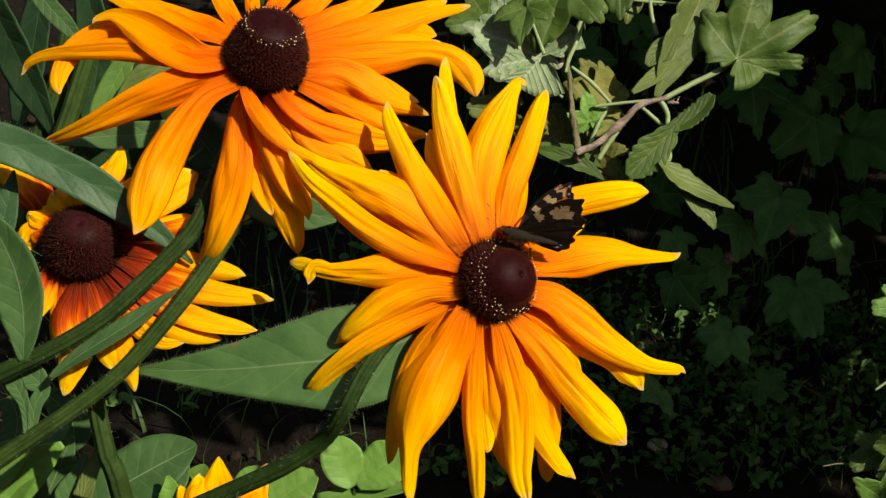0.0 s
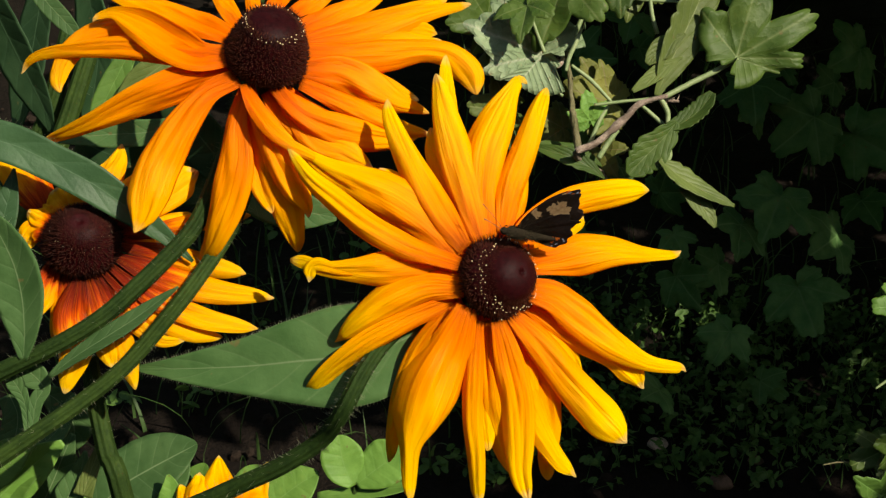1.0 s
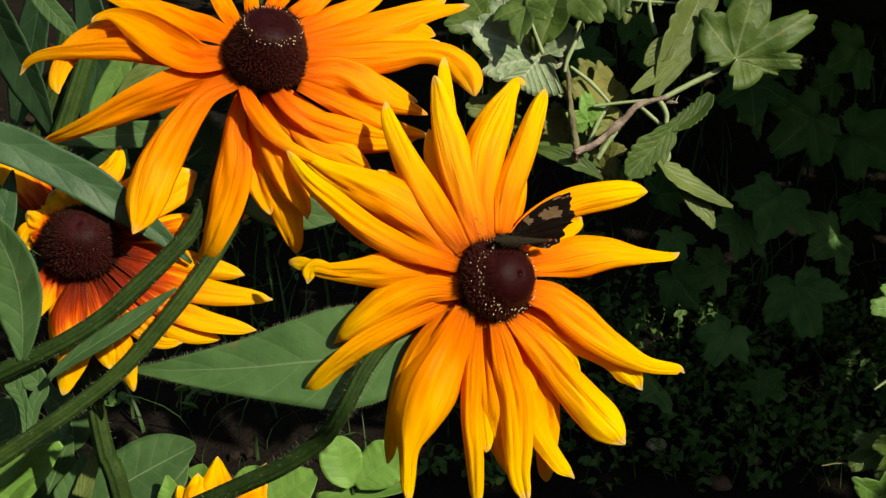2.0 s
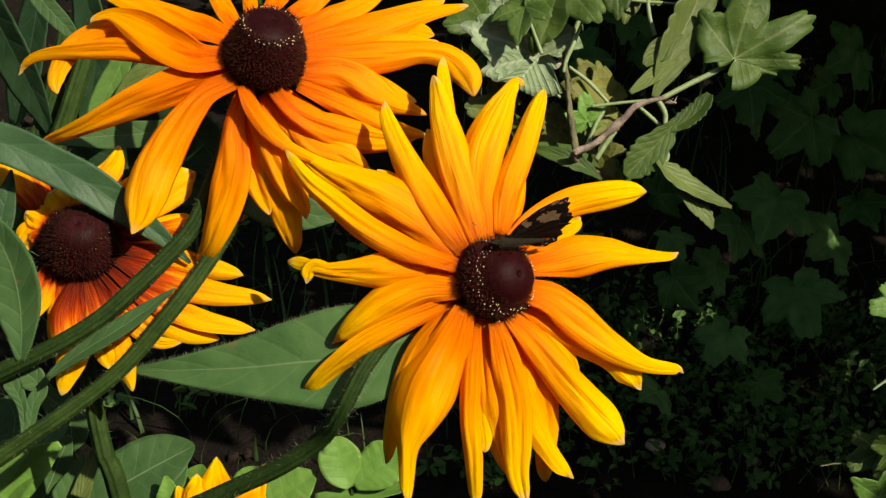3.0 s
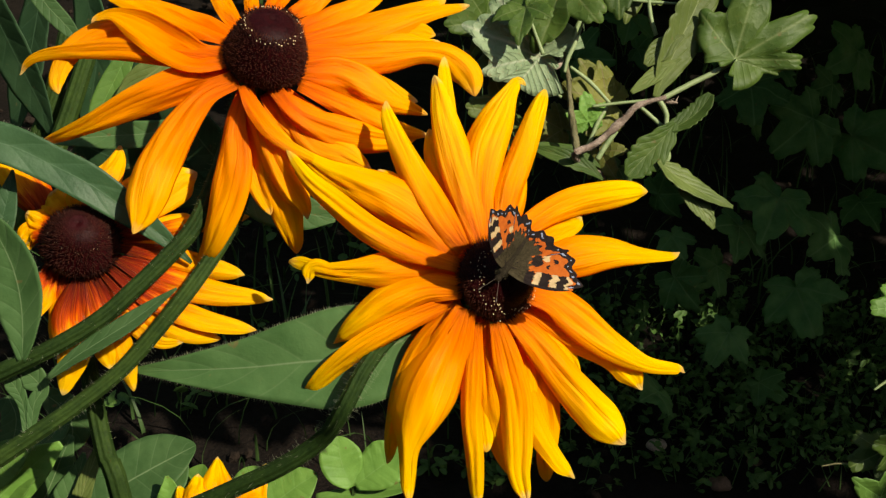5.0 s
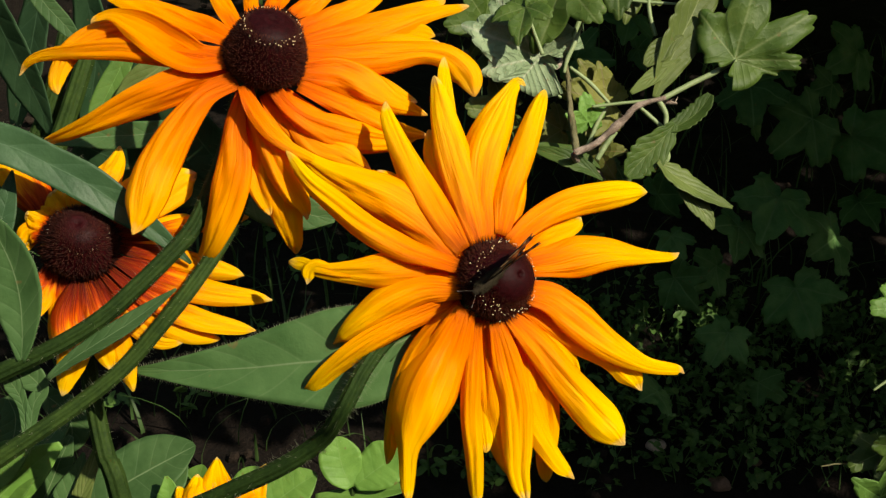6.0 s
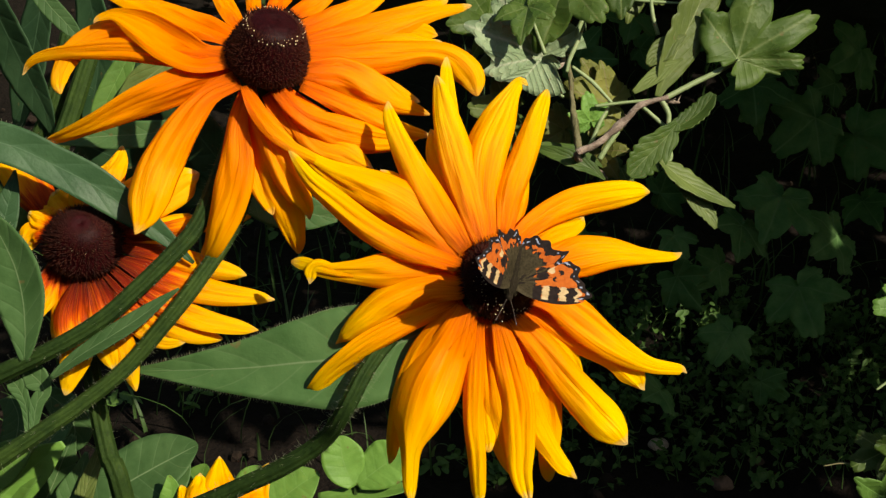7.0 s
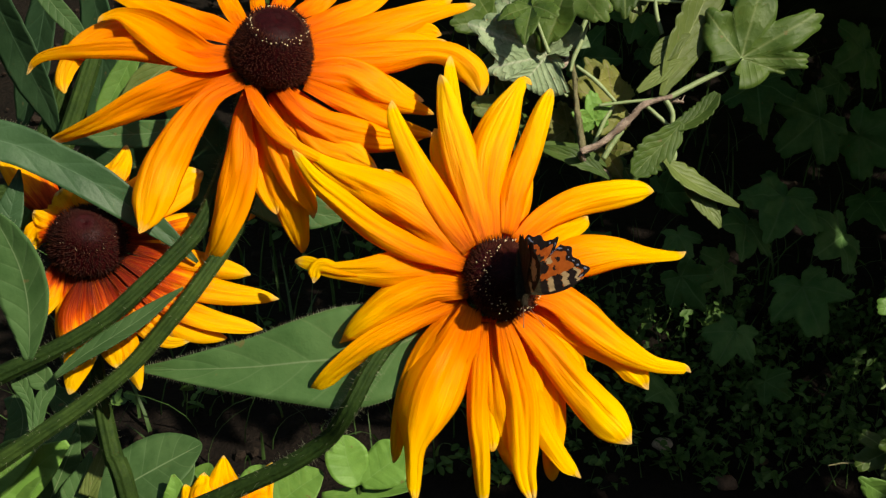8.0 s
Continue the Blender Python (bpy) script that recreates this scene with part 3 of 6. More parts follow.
petal(main_head, (6.04, -23.11, 2.66, 2.19), (12.74, -43.05, 4.32, 5.28), (17.98, -56.57, 6.51, 5.53), (24.93, -69.29, 9.76, 3.56), (29.61, -75.25, 11.93, 2.68), (31.99, -79.08, 13.25, 1.79), cup=-0.3, lean=(14, -50), arch=4, creases=[(0.1, 0.2, 0.35, 0.12), (-0.45, -0.4, 0.2, 0.09)], ragged=1.3)
petal(main_head, (8.38, -25.49, 5.06, 2.21), (18.06, -43.42, 7.5, 5.76), (21.78, -57, 9.44, 4.23), (20.57, -70.6, 10.89, 3.8), (20.71, -80.29, 12.57, 2.24), cup=-0.4, lean=(20, 10), arch=14)
petal(main_head, (0.3, -16.18, -3.13, 2.17), (4.66, -31.4, -2.63, 5.64), (8.65, -47.85, -1.21, 6.31), (9.64, -64.47, 0.64, 5.68), (9.75, -75.72, 2.36, 4.39), (12.35, -87.25, 5.09, 2.65), cup=-0.28, lean=(4, -4), creases=[(-0.30, -0.2, 0.26, 0.09), (0.05, 0.1, 0.20, 0.07), (0.45, 0.5, 0.42, 0.12)], hems=(-0.3, -0.6), ragged=1.0)
petal(main_head, (-5.02, -16.37, 0.04, 1.75), (-3.48, -38.2, 0.18, 3.93), (-1.24, -55.89, 1.72, 4.82), (3.26, -69.44, 4.15, 3.52), (7.81, -78.69, 6.5, 1.33), cup=-0.5, lean=(24, 18), arch=14, creases=[(0.1, 0.1, 0.3, 0.14)])
petal(main_head, (-7.26, -16.23, -2.27, 1.52), (-8.79, -35.73, -2.64, 3.69), (-9.2, -53.23, -1.68, 3.91), (-7.62, -71.04, 0.7, 3.5), (-6.87, -88.11, 3.95, 2.42), cup=-0.72, lean=(6, 4), creases=[(0.3, 0.2, 0.12, 0.1)], hems=(-0.3, -0.4))
petal(main_head, (-11.67, -10.64, -5.54, 3.02), (-17.5, -26.71, -6.75, 9.03), (-23.95, -41.74, -7, 12.25), (-29.55, -55.81, -6.34, 9.69), (-32.38, -65.66, -5.34, 4.31), (-33.07, -76.77, -3.66, 3.03), (-33.55, -85.33, -2.05, 2.39), cup=-0.50, lean=(2, -14), arch=2, creases=[(0.35, 0.55, 0.16, 0.10), (-0.1, 0.1, 0.14, 0.10), (-0.5, -0.3, 0.12, 0.08)], hems=(-0.7, -0.6), ragged=0.9)
petal(main_head, (-13.77, -9.74, -1.73, 2.17), (-27.44, -24.81, -3.55, 5.63), (-36.53, -43.21, -3.61, 5.2), (-40.48, -58.54, -2.46, 3.47), (-41.85, -70.76, -0.89, 1.52), cup=-0.5, lean=(22, 30), arch=16, creases=[(-0.2, -0.1, 0.22, 0.14)])
petal(main_head, (-12.72, -3.14, -4.09, 3.03), (-27.41, -2.67, -5.38, 6.47), (-40.74, -7.81, -6.35, 7.75), (-52.55, -15.96, -6.78, 5.38), (-59.01, -21.34, -6.72, 3.01), (-62.03, -24.14, -6.62, 1.08), cup=-0.48, lean=(6, 2), arch=15, creases=[(0.4, 0.3, 0.12, 0.10), (-0.1, 0.0, 0.12, 0.08), (-0.55, -0.6, 0.3, 0.12)], hems=(-1.4, -0.3), curl=-1.2)
petal(main_head, (-13.75, -7.61, -0.58, 2.18), (-32.66, -15.78, -2.57, 3.91), (-49.56, -24.42, -3.09, 5.2), (-62.61, -34.66, -2.54, 4.34), (-70.08, -41.92, -1.72, 3.04), (-74.05, -45.03, -1.16, 1.52), cup=-0.25, lean=(-20, -26), arch=17, creases=[(0.3, 0.2, 0.2, 0.12)], hems=(-0.3, 0.3), curl=-0.8)
petal(main_head, (-13.75, 3.72, -0.5, 1.96), (-28.99, 3.74, -1.81, 5.65), (-43.09, 2.88, -2.38, 6.51), (-56.13, 2.88, -2.18, 4.34), (-67.06, 3.73, -1.45, 2.83), (-74.79, 6.33, -0.42, 2.62), (-79.67, 7.2, 0.25, 2.18), cup=-0.2, lean=(-38, -4), arch=10, creases=[(0.35, 0.1, 0.3, 0.14)], hems=(-0.3, -0.4), curl=0.8)
petal(main_head, (-15.72, 8.08, -1.18, 2.18), (-27.49, 19.63, -0.43, 7.85), (-41.28, 29.05, 0.81, 8.96), (-55.39, 36.13, 2.52, 6.58), (-67.23, 42.19, 4.67, 3.97), (-78.68, 51.31, 8.27, 1.33), cup=-0.40, lean=(-18, -34), arch=0, creases=[(-0.35, -0.25, 0.34, 0.11), (0.25, 0.3, 0.2, 0.1)], hems=(-0.4, -0.5))
petal(main_head, (-14.47, 5.53, -5.37, 2.16), (-25.68, 9.41, -5.89, 3.88), (-34.95, 13.29, -5.83, 4.96), (-48.58, 20.42, -4.85, 5.18), (-61.98, 30.67, -2.38, 4.56), (-72.71, 39.52, 0.49, 3.28), (-81.3, 50.77, 4.44, 1.32), cup=-0.55, lean=(14, -6), arch=0, creases=[(0.3, 0.2, 0.28, 0.11), (-0.2, -0.15, 0.16, 0.08)], hems=(-0.6, -0.3))
petal(main_head, (-12.27, 11.57, -2.81, 2.17), (-21.38, 23.96, -1.69, 5.65), (-29.7, 39.34, 1.04, 6.12), (-36.38, 53.87, 4.66, 4.63), (-40.92, 64.13, 7.78, 3.11), (-42.79, 70.38, 9.91, 1.34), cup=-0.55, lean=(-26, 24), arch=2, creases=[(-0.2, 0.0, 0.24, 0.13), (0.4, 0.3, 0.12, 0.08)], hems=(-0.5, -0.3))
petal(main_head, (-9.28, 12, 4.12, 2.2), (-18.07, 34.16, 7.22, 6.2), (-23.19, 51.78, 11.29, 5.81), (-25.9, 59.59, 13.45, 2.24), lean=(-20, -20))
petal(main_head, (-5.93, 14.21, 5.91, 2.21), (-9.81, 38.76, 10.23, 5.8), (-11.97, 53.57, 13.94, 4.04), (-12.4, 58.43, 15.36, 1.8))
petal(main_head, (0.61, 14.2, 3.91, 2.2), (0.8, 36.43, 8.24, 4.44), (0.99, 52.32, 12.43, 3.14), (4.53, 61.64, 15.9, 1.35))
petal(main_head, (-41.03, 2.4, 0.09, 1.31), (-58.51, 2.83, 0.41, 1.75), (-69.1, 5.44, 1.42, 2.63), (-72.17, 3.68, 1.49, 2.63), (-72.57, 0.63, 1.2, 2.19), (-72.77, -1.56, 1, 1.09))
petal(main_head, (-4.91, -14.36, 3.15, 2.2), (-6.03, -34.08, 2.69, 4.83), (-5.55, -54, 3.89, 4.84), (-3.28, -67.52, 5.8, 2.65))
petal(main_head, (5.06, -14.45, 4.77, 2.2), (11.74, -32.17, 5.74, 5.3), (15.16, -50.04, 7.29, 4.87), (17.53, -63.64, 9.21, 2.22))
petal(main_head, (-13.7, 1.02, 3.21, 2.64), (-30.14, -5.5, 1.21, 6.13), (-43.23, -9.84, 0.48, 4.37), (-51.95, -14.2, 0.29, 1.75))
petal(main_head, (-10.42, -12.13, 2.52, 2.63), (-21.39, -22.98, 0.94, 6.12), (-29.03, -40.43, 0.59, 4.81), (-32.33, -53.64, 1.31, 2.19))
petal(main_head, (-1.48, 14.22, 6.58, 2.66), (-1.8, 32.05, 9.83, 5.79), (-3.02, 45.64, 12.93, 4.48), (-1.99, 57.17, 16.4, 1.81))
petal(main_head, (-12.59, 7.6, 4.11, 2.2), (-25.8, 20.82, 4.89, 6.61), (-36.9, 34.15, 7.01, 6.2), (-45.86, 43.14, 9.05, 2.22))
petal(upper_head, (-13.14, -2.78, -3.27, 2.72), (-33.81, 0.81, -2.08, 4.09), (-57.66, 4.92, 2.12, 4.59), (-79.86, 5.07, 7.25, 3.24), (-95.25, 3.7, 11.73, 2.34), (-101.47, 0.36, 12.81, 1.87), (-103.17, -4.73, 11.64, 0.94), cup=-0.3, lean=(-36, -10), arch=10, creases=[(0.2, 0.4, 0.22, 0.14)], hems=(-0.2, -0.7), curl=-0.9)
petal(upper_head, (-13, 0.5, -4.05, 3.62), (-26.44, -0.52, -4.79, 6.79), (-38.33, 4.88, -2.23, 7.73), (-50.81, 12.52, 2.27, 6.43), (-62.45, 18.96, 7.15, 3.01), (-69.75, 18.27, 8.39, 1.86), (-72.4, 15.85, 7.91, 1.16), cup=0.10, lean=(2, 10), creases=[(-0.25, -0.2, 0.14, 0.10), (0.2, 0.3, 0.18, 0.1)], hems=(-0.3, 0.9))
petal(upper_head, (-33.67, 11.69, 8.00, 2.79), (-55.57, 15.67, 12.00, 4.68), (-72.52, 13.93, 14.00, 5.17), (-83.09, 7.58, 14.00, 4.70), (-87.94, -1.02, 13.00, 3.99), (-88.79, -7.49, 12.00, 3.28), (-87.07, -12.53, 11.00, 1.63), cup=-0.4, lean=(-8, -10), creases=[(0.1, 0.1, 0.2, 0.14)], arch=0)
petal(upper_head, (-12.06, 7.5, 3.79, 2.76), (-28.86, 16.19, 7.22, 6.49), (-48.67, 24.2, 12.51, 6.56), (-71.01, 33.1, 21.25, 3.34))
petal(upper_head, (-10.31, 12.7, 7.15, 2.32), (-17.57, 22.83, 11.48, 4.21), (-25.18, 36.03, 18.33, 3.32))
petal(upper_head, (-5.64, 17.86, 9.9, 2.33), (-7.93, 26.88, 14.13, 3.05), (-9.89, 36.18, 19, 2.85))
petal(upper_head, (-12.19, -5.57, -2.2, 2.27), (-31.08, -10.86, -4.28, 5.43), (-50.16, -18.18, -4.91, 4.97), (-68.61, -26.19, -3.69, 3.17), (-81.82, -30.96, -1.31, 2.05), (-89.78, -33.28, 0.73, 1.14), cup=-0.2, lean=(-46, -36), arch=26, creases=[(-0.3, -0.1, 0.14, 0.12)], hems=(-0.2, -0.2), curl=0.8)
petal(upper_head, (-10.2, -9, -7.22, 3.15), (-22.78, -14.94, -9.63, 5.37), (-33.3, -27.13, -12.71, 7.57), (-41.63, -42.21, -15.12, 8.86), (-44.88, -54.44, -16.34, 8.83), (-46.53, -63.29, -16.78, 6.18), (-49.21, -70.79, -16.67, 1.99), cup=-0.34, lean=(6, -4), arch=0, creases=[(0.12, -0.02, 0.52, 0.13), (-0.36, -0.42, 0.30, 0.08), (-0.62, -0.68, 0.2, 0.06), (0.5, 0.4, 0.14, 0.08)], hems=(-0.5, -0.5))
petal(upper_head, (-8.03, -11.95, -3.99, 1.59), (-11.79, -27.14, -8.46, 4.94), (-13.47, -43.07, -11.65, 8.25), (-15.81, -57.64, -13.44, 8.22), (-19.68, -72.09, -14.15, 5.32), (-23.02, -79.85, -14.07, 3.11), (-24.2, -85.85, -13.75, 1.33), cup=-0.42, lean=(24, 30), arch=30, creases=[(-0.3, -0.2, 0.14, 0.14)], hems=(-0.3, -0.5))
petal(upper_head, (-6.24, -11.93, -3.82, 1.59), (-2.89, -28.2, -7.9, 4.49), (3.28, -45.21, -10.25, 7.6), (8.73, -59.77, -10.88, 6.92), (12.28, -72.05, -10.64, 4.25), (14.01, -78.31, -10.21, 2.24), cup=-0.36, lean=(18, 24), arch=16, creases=[(0.25, 0.3, 0.34, 0.12), (-0.4, -0.2, 0.18, 0.08)])
petal(upper_head, (-7.19, -12.63, -9.13, 1.35), (0.02, -27.54, -12.39, 3.56), (6.98, -43.26, -14.39, 5.32), (13.21, -54.36, -14.62, 5.32), (17.16, -60.56, -14.28, 2.88), (18.7, -64.99, -14.15, 1.11), cup=-0.3, lean=(-16, 30), arch=8, creases=[(0.0, 0.1, 0.44, 0.14), (-0.5, -0.4, 0.2, 0.09)])
petal(upper_head, (-5.92, -14.06, -11.45, 1.34), (2, -25.9, -13.73, 3.33), (9.84, -33.94, -14.26, 2.66), (16.47, -39.91, -14.05, 1.33))
petal(upper_head, (4.2, -12.16, -5.6, 1.81), (14.53, -23.61, -7.01, 3.83), (27.89, -30.21, -5.37, 6.78), (41.22, -32.59, -1.77, 5.92), (52.44, -32.91, 2.35, 3.9), (62.68, -30.15, 7.32, 1.39), cup=-0.25, lean=(26, 22), arch=16, creases=[(-0.3, -0.1, 0.24, 0.14), (0.4, 0.4, 0.16, 0.1)], hems=(-0.4, -0.7))
petal(upper_head, (13.75, -10.32, -0.34, 1.83), (28.44, -16.52, 1.27, 3.89), (42.02, -22.42, 3.88, 4.37), (54.56, -27.36, 7.43, 3.48), (66.11, -29.72, 12, 1.17), lean=(14, 10), cup=-0.5)
petal(upper_head, (13.8, -5.83, -0.83, 2.74), (29.49, -7.67, 2.33, 6.43), (41.99, -13.13, 4.51, 6.45), (52.26, -17.43, 7.07, 3.71), (60.3, -19.43, 9.91, 2.1), (65.64, -21.07, 11.9, 0.94), cup=-0.45, lean=(42, 34), arch=8, creases=[(-0.2, -0.1, 0.3, 0.12), (0.45, 0.4, 0.25, 0.1)])
petal(upper_head, (4.66, -12.65, -0.69, 1.82), (19.72, -32.24, -2.87, 5.9), (32.49, -38.2, -0.65, 5.47), (42.84, -44.43, 1.71, 1.38))
petal(upper_head, (14.68, 2.51, 1.42, 3.21), (31.52, 2.74, 5.7, 6.7), (49.69, 5.04, 12.8, 7.03), (64.83, 7.18, 20.13, 4.76), (75.56, 5.54, 24.76, 5.28), (83.27, -1.95, 26.05, 5.77), (85.62, -11.82, 24.02, 1.92), cup=-0.34, lean=(-4, 26), arch=10, creases=[(0.3, 0.2, 0.18, 0.12), (-0.35, -0.2, 0.12, 0.08)], hems=(-0.4, -0.6), ragged=0.0)
petal(upper_head, (14.1, 7.96, 6.49, 2.78), (33.2, 13.91, 13.89, 6.34), (51.62, 20.39, 23.34, 6.46), (68.3, 26.5, 33.74, 3.66), (83.66, 30.48, 43.88, 1.49), cup=-0.4, lean=(-8, 6), creases=[(0.1, 0.0, 0.3, 0.13), (-0.45, -0.3, 0.2, 0.1)])
petal(upper_head, (12.4, 14.57, 11.03, 2.34), (26.94, 23.01, 18.4, 5.69), (39.47, 31.33, 26.49, 5.3), (48.71, 40.99, 35.25, 2.94))
petal(upper_head, (9.63, 21.09, 14.58, 2.35), (18.42, 29.38, 20.56, 4.76), (27.27, 39.45, 28.35, 3.87))
petal(upper_head, (32.84, 13.57, 18.63, 2.37), (49.16, 15.17, 24.93, 4.32), (62.25, 16.76, 31.14, 3.89), (68.79, 15.76, 33.76, 1.46))
petal(upper_head, (0.51, 21.87, 12.54, 2.34), (4.4, 32.54, 18.61, 4.27), (8.28, 43.65, 25.63, 3.36))
petal(upper_head, (6.63, -12.34, 1.72, 1.83), (17.02, -21.58, 1.04, 5.04), (27.2, -26.49, 2.29, 5.05), (38.49, -29.21, 5.04, 2.31))
petal(upper_head, (14.22, -2.62, 5.39, 2.77), (31.22, -3.19, 9.39, 5.59), (47.34, -8.53, 12.91, 5.16), (61.33, -15.12, 16.6, 2.36))
petal(upper_head, (-0.05, -13.66, 0.34, 1.83), (7.09, -25.32, -1.82, 4.1), (13.98, -33.33, -2.34, 3.18), (20.81, -42.43, -2.48, 1.36))
petal(upper_head, (-6.96, -10.19, 0.66, 1.83), (-6.15, -28.98, -4.42, 4.07), (-2.27, -49.53, -7.54, 4.05), (3.4, -63.04, -7.92, 1.8))
petal(upper_head, (15.71, 12.54, 12.8, 2.81), (37.39, 18.84, 21.48, 5.72), (56.16, 25.63, 31.8, 5.35), (73.21, 32.91, 43.58, 2.49))
petal(upper_head, (16.12, 6.08, 9.14, 2.79), (37.73, 9.65, 16.44, 6.14), (56.37, 12.22, 24.52, 5.28), (70.75, 12.14, 31.09, 1.94))
petal(upper_head, (-7.61, -12.35, -12.00, 1.11), (-3.13, -20.28, -15.00, 2.44), (3.94, -29.88, -18.00, 2.64), (11.86, -36.26, -18.00, 2.42), (19.24, -40.36, -17.00, 1.98), (26.01, -43.69, -14.00, 0.89), cup=-0.7, lean=(-30, 20), creases=[(0.1, -0.1, 0.4, 0.14), (-0.5, -0.4, 0.2, 0.1)], arch=0)
petal(far_head, (-4.11, 10.92, 2.12, 3.25), (-9.57, 16.77, 3.23, 6.05), (-12.98, 21.94, 4.43, 3.27))
petal(far_head, (2.05, 12.16, 4.9, 3.27), (6.71, 26.41, 9.11, 6.12), (10.63, 34.86, 12.06, 4.26), (12.39, 41.45, 14.38, 1.19))
petal(far_head, (9.77, 6.28, 2.3, 3.25), (23.85, 15.72, 6.43, 6.56), (36.85, 25.34, 11.27, 7.57), (44.52, 30.26, 14.26, 3.81))
petal(far_head, (11.89, 3.97, 3.03, 2.79), (27.46, 7.51, 6.03, 5.62), (44.19, 11.13, 10.05, 3.3))
petal(far_head, (12.89, 1.65, 3.66, 2.33), (34.02, 7.08, 8.08, 3.29), (54.23, 10.5, 13.21, 3.32), (66.03, 11.78, 16.62, 1.19))
petal(far_head, (13.54, -0.69, 1.25, 2.78), (32.75, -4.64, 3.38, 4.66), (50.81, -9.34, 6.27, 4.45), (60.98, -11.72, 8.4, 2.82), (65.29, -12.92, 9.37, 0.94))
petal(far_head, (12.92, -5.31, -0.74, 2.77), (33.33, -13.89, 0.84, 6.02), (53.53, -19.57, 4.25, 5.13), (69.26, -21.82, 8.12, 3.05), (76.95, -23.08, 10.27, 0.94))
petal(far_head, (10.58, -8.78, -0.65, 2.77), (28.92, -21.5, -0.1, 4.62), (46.92, -29.72, 2.37, 4.65), (62.6, -33.89, 5.78, 3.04), (70.48, -35.66, 7.82, 0.94))
petal(far_head, (8.18, -11.09, -0.33, 2.31), (24.41, -26.79, -0.54, 3.7), (42.41, -36.18, 1.7, 3.71), (56.26, -38.95, 4.63, 1.4))
petal(far_head, (6.17, -12.26, 0.26, 2.31), (18.68, -29.55, -0.72, 4.16), (31.17, -39.78, 0.2, 2.78), (41.84, -39.94, 2.23, 1.16))
petal(far_head, (5.2, -13.36, -2.02, 2.3), (11.88, -30.54, -3.71, 4.59), (18.05, -47.68, -4.44, 4.58), (22.6, -59.61, -4.33, 1.38))
petal(far_head, (2.58, -13.34, -3.26, 2.3), (7.67, -29.32, -5.03, 5.03), (12.03, -42.98, -5.88, 4.57), (14.37, -50.95, -6.12, 1.83))
petal(far_head, (-0.27, -13.31, -4.5, 3.21), (-2.72, -29.21, -6.96, 7.29), (-0.55, -42.79, -8.12, 6.82), (-3.44, -55.2, -9.08, 3.63), (-4.72, -60.61, -9.34, 1.36))
petal(far_head, (-6.21, -9.9, -2.35, 3.22), (-8.03, -23.61, -4.6, 5.04), (-10.2, -38.37, -6.39, 2.28))
petal(far_head, (-11.51, 2.77, -0.17, 3.7), (-20.81, 5.09, 0.02, 5.09), (-23.76, -1.85, -1.49, 3.23))
petal(far_head, (-12.78, 7.47, 3.82, 3.73), (-23.3, 22.79, 7.37, 7.98), (-32.63, 33.57, 10.52, 7.08), (-42.01, 42.09, 13.52, 2.85))
petal(far_head, (4.68, 10.97, 3.86, 2.8), (18.55, 24.04, 8.87, 4.24), (32.85, 31.39, 13.28, 3.32))
petal(far_head, (-9.55, -5.3, -2.7, 3.22), (-15.53, -20.15, -5.46, 5.95), (-19.56, -31.48, -7.04, 2.28))
petal(far_head, (-6.27, 9.28, 1.59, 3.25), (-14.04, 15.35, 2.66, 5.11), (-19.79, 18.16, 3.19, 2.79))
petal(far_head, (0.72, 10.9, 1.49, 3.25), (-1.66, 18.63, 3.23, 5.58), (-2.52, 23.82, 4.56, 2.33))
petal(far_head, (-10.61, 6.25, 0.64, 3.24), (-19.6, 10.2, 1.22, 4.64), (-23.05, 13, 1.83, 2.32))
petal(far_head, (14.34, 0.48, 2.59, 2.79), (25.68, -1.85, 3.73, 4.66), (36.89, -1.85, 5.71, 2.81))
petal(low_head, (-2.25, 7.16, 5.48, 8.41), (-7.66, 23.46, 18.81, 15.36), (-9.69, 33.38, 27.45, 10.33), (-10.71, 44.56, 37.62, 1.74))
petal(low_head, (-14.9, 3.87, 1.38, 8.37), (-23.62, 18.16, 13.4, 12.72), (-23.04, 27.3, 21.02, 7.7), (-23.28, 33.56, 26.5, 1.72))
petal(low_head, (14.26, 3.69, 2.2, 8.38), (16.37, 19.91, 15.26, 14.45), (21.5, 28.99, 23.35, 9.43), (27.29, 40.03, 33.71, 2.17))
petal(low_head, (-27.61, -0.49, 2.16, 5.86), (-34.15, 17.42, 17.01, 5.96), (-37.26, 24.68, 23.5, 2.14))
cone(main_head, (0.58, 0.17, 0.79), [(0.05, 14.6), (0.7, 15.0), (1.6, 15.7), (4.5, 15.3), (7.8, 13.6), (10.2, 11.0), (11.4, 8.6), (12.6, 6.6), (14.6, 4.2), (15.6, 1.0), (15.2, -2.0), (13.0, -4.0)], 0.40, 2100, 0.57, 1, (0.00009, 0.00026), 190, bract=2.7, ridge=0.9, scatter=0.055)
cone(upper_head, (0.27, 0.68, 0.68), [(0.05, 19.6), (2.0, 20.2), (5.0, 20.0), (8.0, 18.9), (10.2, 17.4), (12.2, 15.0), (14.0, 11.0), (15.6, 6.4), (16.6, 2.0), (15.8, -2.0), (13.4, -4.0)], 0.26, 3600, 0.345, 2, (0.00014, 0.00030), 80, bract=1.7, ridge=2.1)
cone(far_head, (0.16, 0.56, 0.81), [(0.05, 14.6), (2.0, 15.2), (5.5, 14.6), (8.5, 12.8), (10.8, 10.2), (12.8, 7.2), (14.8, 3.6), (15.6, 0.6), (14.8, -2.4), (12.4, -4.0)], 0.13, 2900, 0.40, 3, (0.00005, 0.00010), 60, 2.8)

